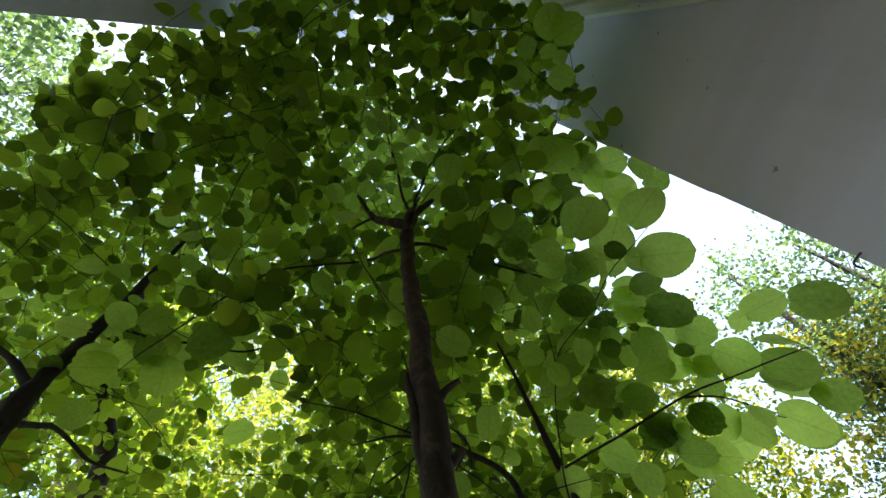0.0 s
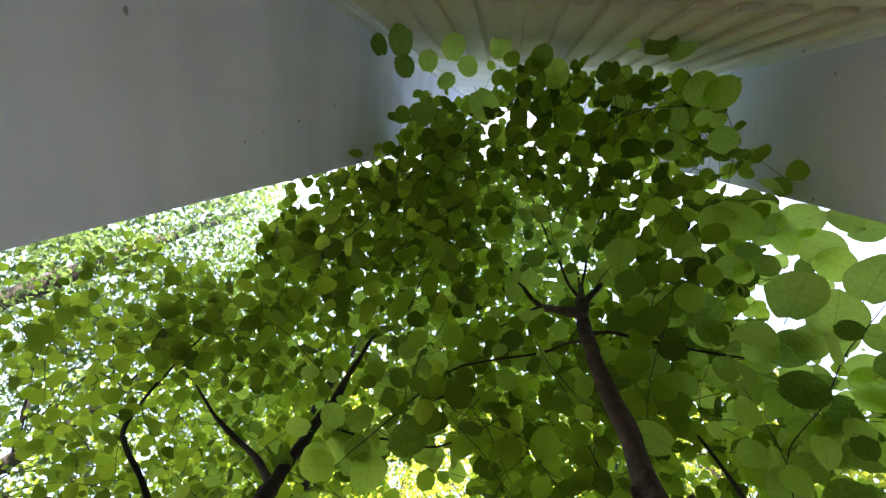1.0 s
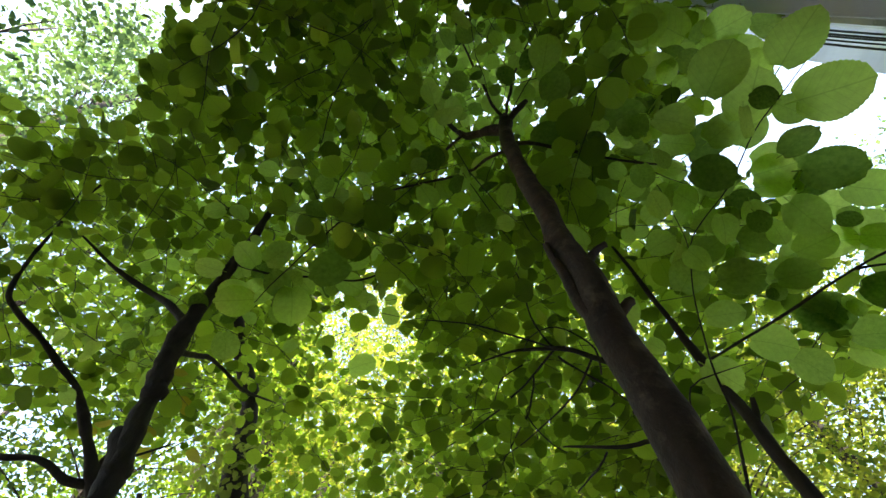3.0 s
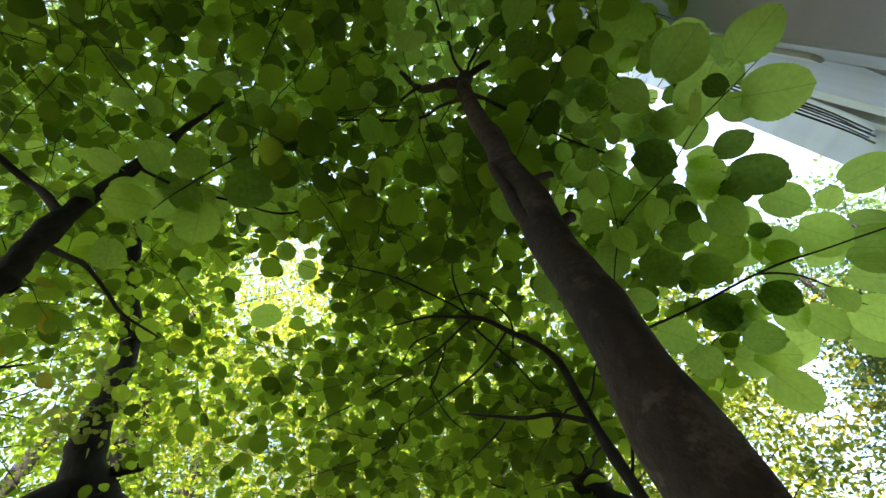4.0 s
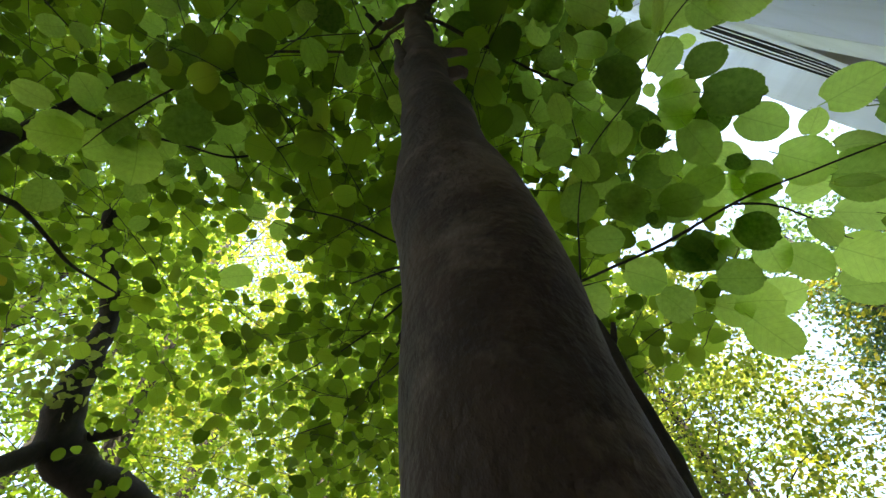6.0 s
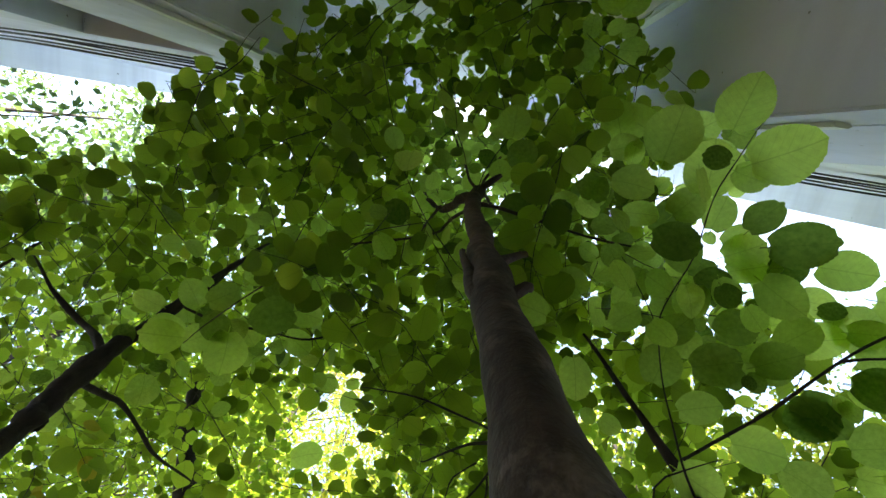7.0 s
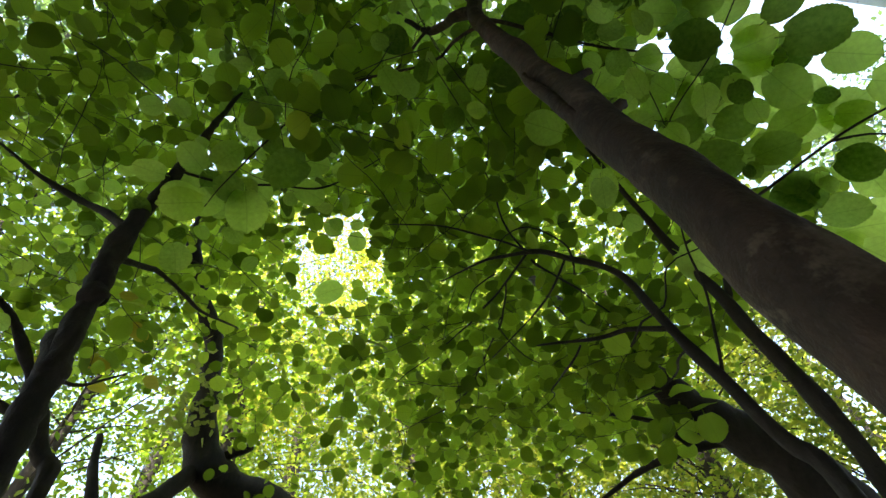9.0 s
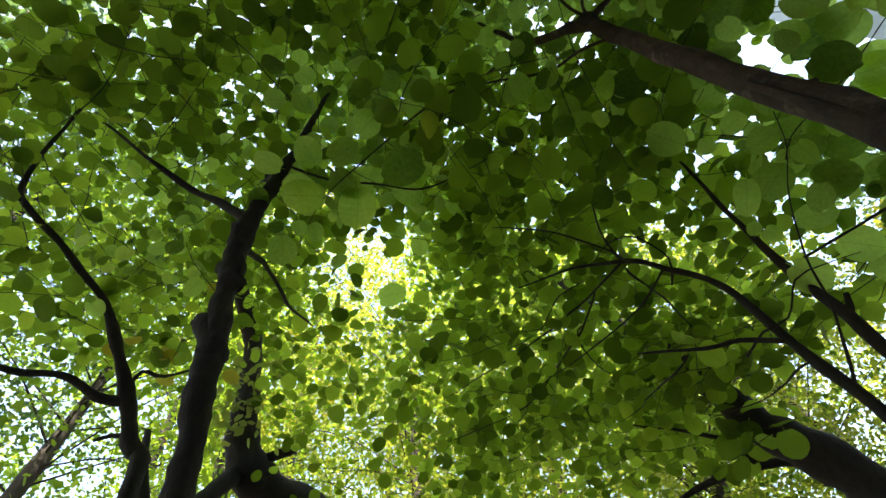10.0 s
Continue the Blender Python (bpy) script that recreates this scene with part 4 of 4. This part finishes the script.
swollen = tagged(new("tree"), "crooked dark tree with a swollen knee and pale leafy sprouts", "tree", "larger trees")
limb("trunk", [(-0.55, 3.1, 0.0), (-0.80, 2.75, 1.8), (-1.00, 2.50, 2.42), (-1.13, 2.36, 2.56), (-1.27, 2.24, 2.62), (-1.375, 2.12, 2.69), (-1.415, 2.04, 2.86), (-1.43, 2.0, 3.05), (-1.46, 1.93, 3.32), (-1.50, 1.66, 3.56), (-1.49, 1.50, 3.75), (-1.46, 1.42, 4.3), (-1.40, 1.40, 5.2)],
     [0.15, 0.12, 0.10, 0.09, 0.082, 0.088, 0.068, 0.052, 0.047, 0.043, 0.038, 0.03, 0.012], BARK_DARK, swollen, 22, 0.03, 0.07, "dark knotty bark")
for pts, r in (([(-1.375, 2.125, 2.692), (-1.406, 2.041, 2.60), (-1.417, 1.963, 2.49), (-1.43, 1.80, 2.35)], (0.05, 0.042, 0.036, 0.02)),
               ([(-1.354, 2.136, 2.70), (-1.289, 2.141, 2.741), (-1.18, 2.125, 2.752)], (0.035, 0.026, 0.018)),
               ([(-1.44, 2.0, 2.36), (-1.55, 1.86, 2.40), (-1.60, 1.80, 2.52), (-1.66, 1.78, 2.70)], (0.03, 0.026, 0.020, 0.012)),
               ([(-1.49, 1.70, 3.52), (-1.62, 1.72, 3.58), (-1.80, 1.70, 3.70)], (0.014, 0.011, 0.004))):
    limb("branch", pts, list(r), BARK_DARK, swollen, 9, 0.03, 0.14)


def small_leaf(rng_):
    f = rng_.uniform(0.05, 0.25)
    w = rng_.uniform(0.26, 0.36)
    return np.array([(0, 0, 0), (-w, 0.4, f * w), (-0.6 * w, 0.78, f * w * 0.6 - 0.03), (0, 1, -0.06), (0.6 * w, 0.78, f * w * 0.6 - 0.03), (w, 0.4, f * w), (0, 0.55, 0)]), [(0, 6, 2, 1), (6, 3, 2), (0, 5, 4, 6), (6, 4, 3)]


SMALL = [small_leaf(rng) for _ in range(6)]


def scatter_leaf(pile, p, size, gen, tilt=28):
    v, f = SMALL[gen.integers(6)]
    m = np.array(leaf_pose((0, 0, 0), gen.uniform(0, 360), gen.normal(-15, tilt), gen.normal(0, tilt), size))
    pile.add(v @ m[:3, :3].T + np.asarray(p), f)


gen = np.random.default_rng(5)
sprout = Pile()
for _ in range(150):
    k = gen.uniform(0, 1)
    c = np.array([-1.40, 2.02, 2.72]) * (1 - k) + np.array([-1.44, 1.95, 3.1]) * k
    scatter_leaf(sprout, c + gen.normal(0, 1, 3) * [0.09, 0.06, 0.06] + [0.03, -0.10, 0], gen.uniform(0.035, 0.06), gen, 40)
part_mesh("sprout_growth", sprout.mesh("sprout_growth", PALE), swollen, "pale small leaves on trunk sprouts", "stuff")

def leaf_cloud(name, centres, sizes, g, material, tilt=28):
    """Small leaves at the places given, in one mesh."""
    n = len(centres)
    h, p, r = g.uniform(0, 2 * math.pi, n), np.radians(g.normal(-15, tilt, n)), np.radians(g.normal(0, tilt, n))
    ch, sh, cp, sp, cr, sr = np.cos(h), np.sin(h), np.cos(p), np.sin(p), np.cos(r), np.sin(r)
    z = np.zeros(n)
    o = z + 1
    turn = np.array([[ch, sh, z], [-sh, ch, z], [z, z, o]]).transpose(2, 0, 1)
    lift = np.array([[o, z, z], [z, cp, -sp], [z, sp, cp]]).transpose(2, 0, 1)
    tip = np.array([[cr, z, sr], [z, o, z], [-sr, z, cr]]).transpose(2, 0, 1)
    m = (turn @ lift @ tip) * sizes[:, None, None]
    shapes = np.array([v for v, _ in SMALL])[g.integers(0, len(SMALL), n)]
    verts = np.einsum("nij,nkj->nki", m, shapes) + centres[:, None, :]
    k = shapes.shape[1]
    tri = np.array([(0, 6, 2), (0, 2, 1), (6, 3, 2), (0, 5, 4), (0, 4, 6), (6, 4, 3)])
    faces = (tri[None] + (np.arange(n) * k)[:, None, None]).reshape(-1, 3)
    me = bpy.data.meshes.new(name)
    me.vertices.add(n * k)
    me.vertices.foreach_set("co", verts.astype(np.float32).ravel())
    me.loops.add(len(faces) * 3)
    me.loops.foreach_set("vertex_index", faces.astype(np.int32).ravel())
    me.polygons.add(len(faces))
    me.polygons.foreach_set("loop_start", np.arange(0, len(faces) * 3, 3, dtype=np.int32))
    me.materials.append(material)
    me.update(calc_edges=True)
    return me


# high foliage of these two trees, over the hazels
# the house's shade is put into this duller leaf colour
SHADE = leaf_material("shade_leaves", (0.035, 0.07, 0.014), (0.07, 0.12, 0.025), (0.18, 0.34, 0.02), (0.42, 0.55, 0.05), True, False, 0.55)


def high_crown(tree, x0, x1, y0, y1, z0, z1, clumps, per, size, seed):
    g = np.random.default_rng(seed)
    tips = np.stack([g.uniform(x0, x1, clumps), g.uniform(y0, y1, clumps), g.uniform(z0, z1, clumps)], 1)
    around = []
    for t in tips:
        flat = g.uniform(0.16, 0.36)
        around.append(t + g.normal(0, 1, (per, 3)) * [flat, flat, 0.09])
    c = np.concatenate(around)
    v = c - np.array(VIEW_SPOT)
    az, el = np.degrees(np.arctan2(v[:, 0], v[:, 1])), np.degrees(np.arctan2(v[:, 2], np.hypot(v[:, 0], v[:, 1])))
    gap = ((az + 27) / 9) ** 2 + ((el - 53) / 7) ** 2 < 1
    q = c[:, :2] - np.array(ORIGIN)[:2]
    keep = ~gap & ~((az > 38) & (el < 73)) & ~((az < -84) & (el < 66)) & (q @ np.array(INWARD)[:2] < -0.12)
    c = c[keep]
    part_mesh("crown", leaf_cloud("crown", c, size * g.uniform(0.7, 1.25, len(c)), g, SHADE), tree, "green leaves of a high airy crown", "stuff")


high_crown(swollen, -2.8, 0.0, -0.2, 4.0, 4.3, 6.6, 150, 46, 0.066, 61)
high_crown(leaning, -0.6, 0.75, -0.1, 4.2, 4.3, 6.8, 92, 46, 0.066, 62)
high_crown(leaning, -0.9, 0.35, -0.1, 1.7, 4.2, 6.4, 40, 46, 0.060, 63)
high_crown(leaning, 0.1, 0.9, -0.2, 1.1, 4.2, 6.4, 16, 46, 0.060, 66)
high_crown(swollen, -3.0, -0.4, 1.9, 4.4, 3.3, 4.8, 36, 40, 0.072, 64)
high_crown(leaning, -0.5, 1.9, 2.2, 4.6, 3.2, 4.8, 42, 40, 0.072, 65)
# these last two crowns are added to shade the hazel leaves below
high_crown(swollen, -3.4, -0.9, 0.0, 2.6, 3.9, 5.4, 85, 46, 0.064, 68)
high_crown(leaning, -0.9, 1.3, 1.3, 3.3, 3.2, 4.3, 24, 44, 0.066, 67)

# ---- the wood beyond ----
def wood_tree(az, dist, height, spread, low, count, size, seed):
    g = np.random.default_rng(seed)
    x, y = dist * math.sin(radians(az)), 0.4 + dist * math.cos(radians(az))
    tree = tagged(new("tree"), "tall leafy tree of the wood, its crown toned by bearing", "tree", "trees of the wood")
    lean = g.normal(0, 0.35, 2) if az != 45 else np.array([1.6, -1.6])
    line = [(x, y, 0), (x + lean[0] * 0.4, y + lean[1] * 0.4, height * 0.35), (x + lean[0] * 0.5, y + lean[1], height * 0.65), (x + lean[0], y + lean[1], height * 0.95)]
    r = 0.011 * height if dist > 5.5 else 0.005 * height
    limb("trunk", line, [r * 1.4, r, r * 0.7, r * 0.2], BARK_DARK, tree, 10, 0.3, 0.1)
    wood, centres = Pile(), []
    clumps = max(24, count // 140)
    for i in range(clumps):
        k = low + (1 - low) * (i + g.uniform(0, 1)) / clumps
        a = g.uniform(0, 2 * math.pi)
        rr = spread * (0.35 + 0.65 * math.sin(math.pi * (0.12 + 0.8 * (k - low) / (1 - low)))) * math.sqrt(g.uniform(0.08, 1))
        root = Vector((x + lean[0] * 0.6, y + lean[1] * 0.8, height * k * 0.86))
        tip = Vector((x + lean[0] * 0.6 + rr * math.cos(a), y + lean[1] * 0.8 + rr * math.sin(a), height * k))
        if in_house(tip, 0.5):
            continue
        mid = root.lerp(tip, 0.5) + Vector((g.normal(0, 0.1), g.normal(0, 0.1), 0.15 * rr))
        if i % 2 == 0:
            pts, rad = spline([root, mid, tip], [0.014, 0.008, 0.003], 0.2)
            v, f = tube_data(pts, rad, 4)
            wood.add([tuple(q) for q in v], f)
        flat = g.uniform(0.20, 0.52)
        centres.append(np.array(tip) + np.clip(g.normal(0, 1, (count // clumps, 3)), -1.9, 1.9) * [flat, flat, 0.15] + [0, 0, -0.05])
    centres = np.concatenate(centres)
    q = centres[:, :2] - np.array(ORIGIN)[:2]
    v = centres - np.array(VIEW_SPOT)
    a, e = np.degrees(np.arctan2(v[:, 0], v[:, 1])), np.degrees(np.arctan2(v[:, 2], np.hypot(v[:, 0], v[:, 1])))
    thin = (((a + 27) / 10) ** 2 + ((e - 52) / 9) ** 2 < 1) & (g.uniform(0, 1, len(a)) < (0.0 if dist < 5.5 else 0.4))
    centres = centres[(q @ np.array(INWARD)[:2] < -0.3) & ~thin]
    # leaf colour by bearing: haze, shade and sun are painted into the crowns
    part_mesh("crown", leaf_cloud("crown", centres, size * g.uniform(0.7, 1.25, len(centres)), g, HAZED if az < -70 or az > 55 else SHADE if -80 < az < -40 else SUNLIT_GOLD if az in (-34, 45) else WOODS), tree, "small pointed leaves in loose clumps, toned by bearing", "stuff")
    part_mesh("branchwork", wood.mesh("branchwork", BARK_DARK), tree, "thin dark limbs", "stuff")
    return tree


NEAR_WOOD = [  # bearing, distance, height, spread, lowest leaves, leaves, leaf size
    (-98, 4.8, 8.8, 1.3, 0.45, 3000, 0.090), (-86, 6.4, 13.0, 1.8, 0.55, 6500, 0.105), (-34, 6.5, 12.0, 2.3, 0.50, 4800, 0.080), (-74, 6.0, 9.5, 2.6, 0.28, 24000, 0.070), (-55, 5.6, 7.8, 2.3, 0.33, 13000, 0.070),
    (-45, 9.0, 12.0, 2.9, 0.22, 19000, 0.086), (-28, 11.0, 17.0, 3.6, 0.20, 32045, 0.101), (-12, 6.5, 10.0, 2.6, 0.28, 28275, 0.066),
    (6, 8.0, 11.5, 2.9, 0.22, 28275, 0.074), (22, 5.8, 9.0, 2.3, 0.28, 24505, 0.064), (36, 7.5, 8.3, 2.3, 0.22, 17000, 0.084), (64, 9.5, 10.2, 0.8, 0.62, 2600, 0.105), (56, 9.0, 10.6, 0.8, 0.60, 2600, 0.105), (61, 11.0, 8.8, 2.0, 0.50, 17000, 0.085), (45, 10.0, 7.8, 2.5, 0.20, 11000, 0.095), (-108, 12.0, 15.0, 1.8, 0.35, 8000, 0.12),
]
FAR_WOOD = [
    (-85, 11.0, 11.0, 3.0, 0.15, 11000, 0.101), (-62, 14.0, 13.0, 3.8, 0.12, 11000, 0.125), (10, 15.0, 17.0, 3.8, 0.15, 18850, 0.125), (36, 15.0, 12.0, 3.6, 0.12, 16965, 0.125), (-15, 16.0, 15.0, 3.8, 0.12, 18850, 0.125),
    (-33, 15.0, 13.5, 3.4, 0.10, 17000, 0.135), (-3, 13.0, 12.5, 3.2, 0.08, 20000, 0.125), (20, 12.0, 11.0, 3.0, 0.08, 20000, 0.115),
]
for row in NEAR_WOOD + FAR_WOOD:
    wood_tree(*row, seed=int(300 + row[0] * 2 + row[1] * 7))
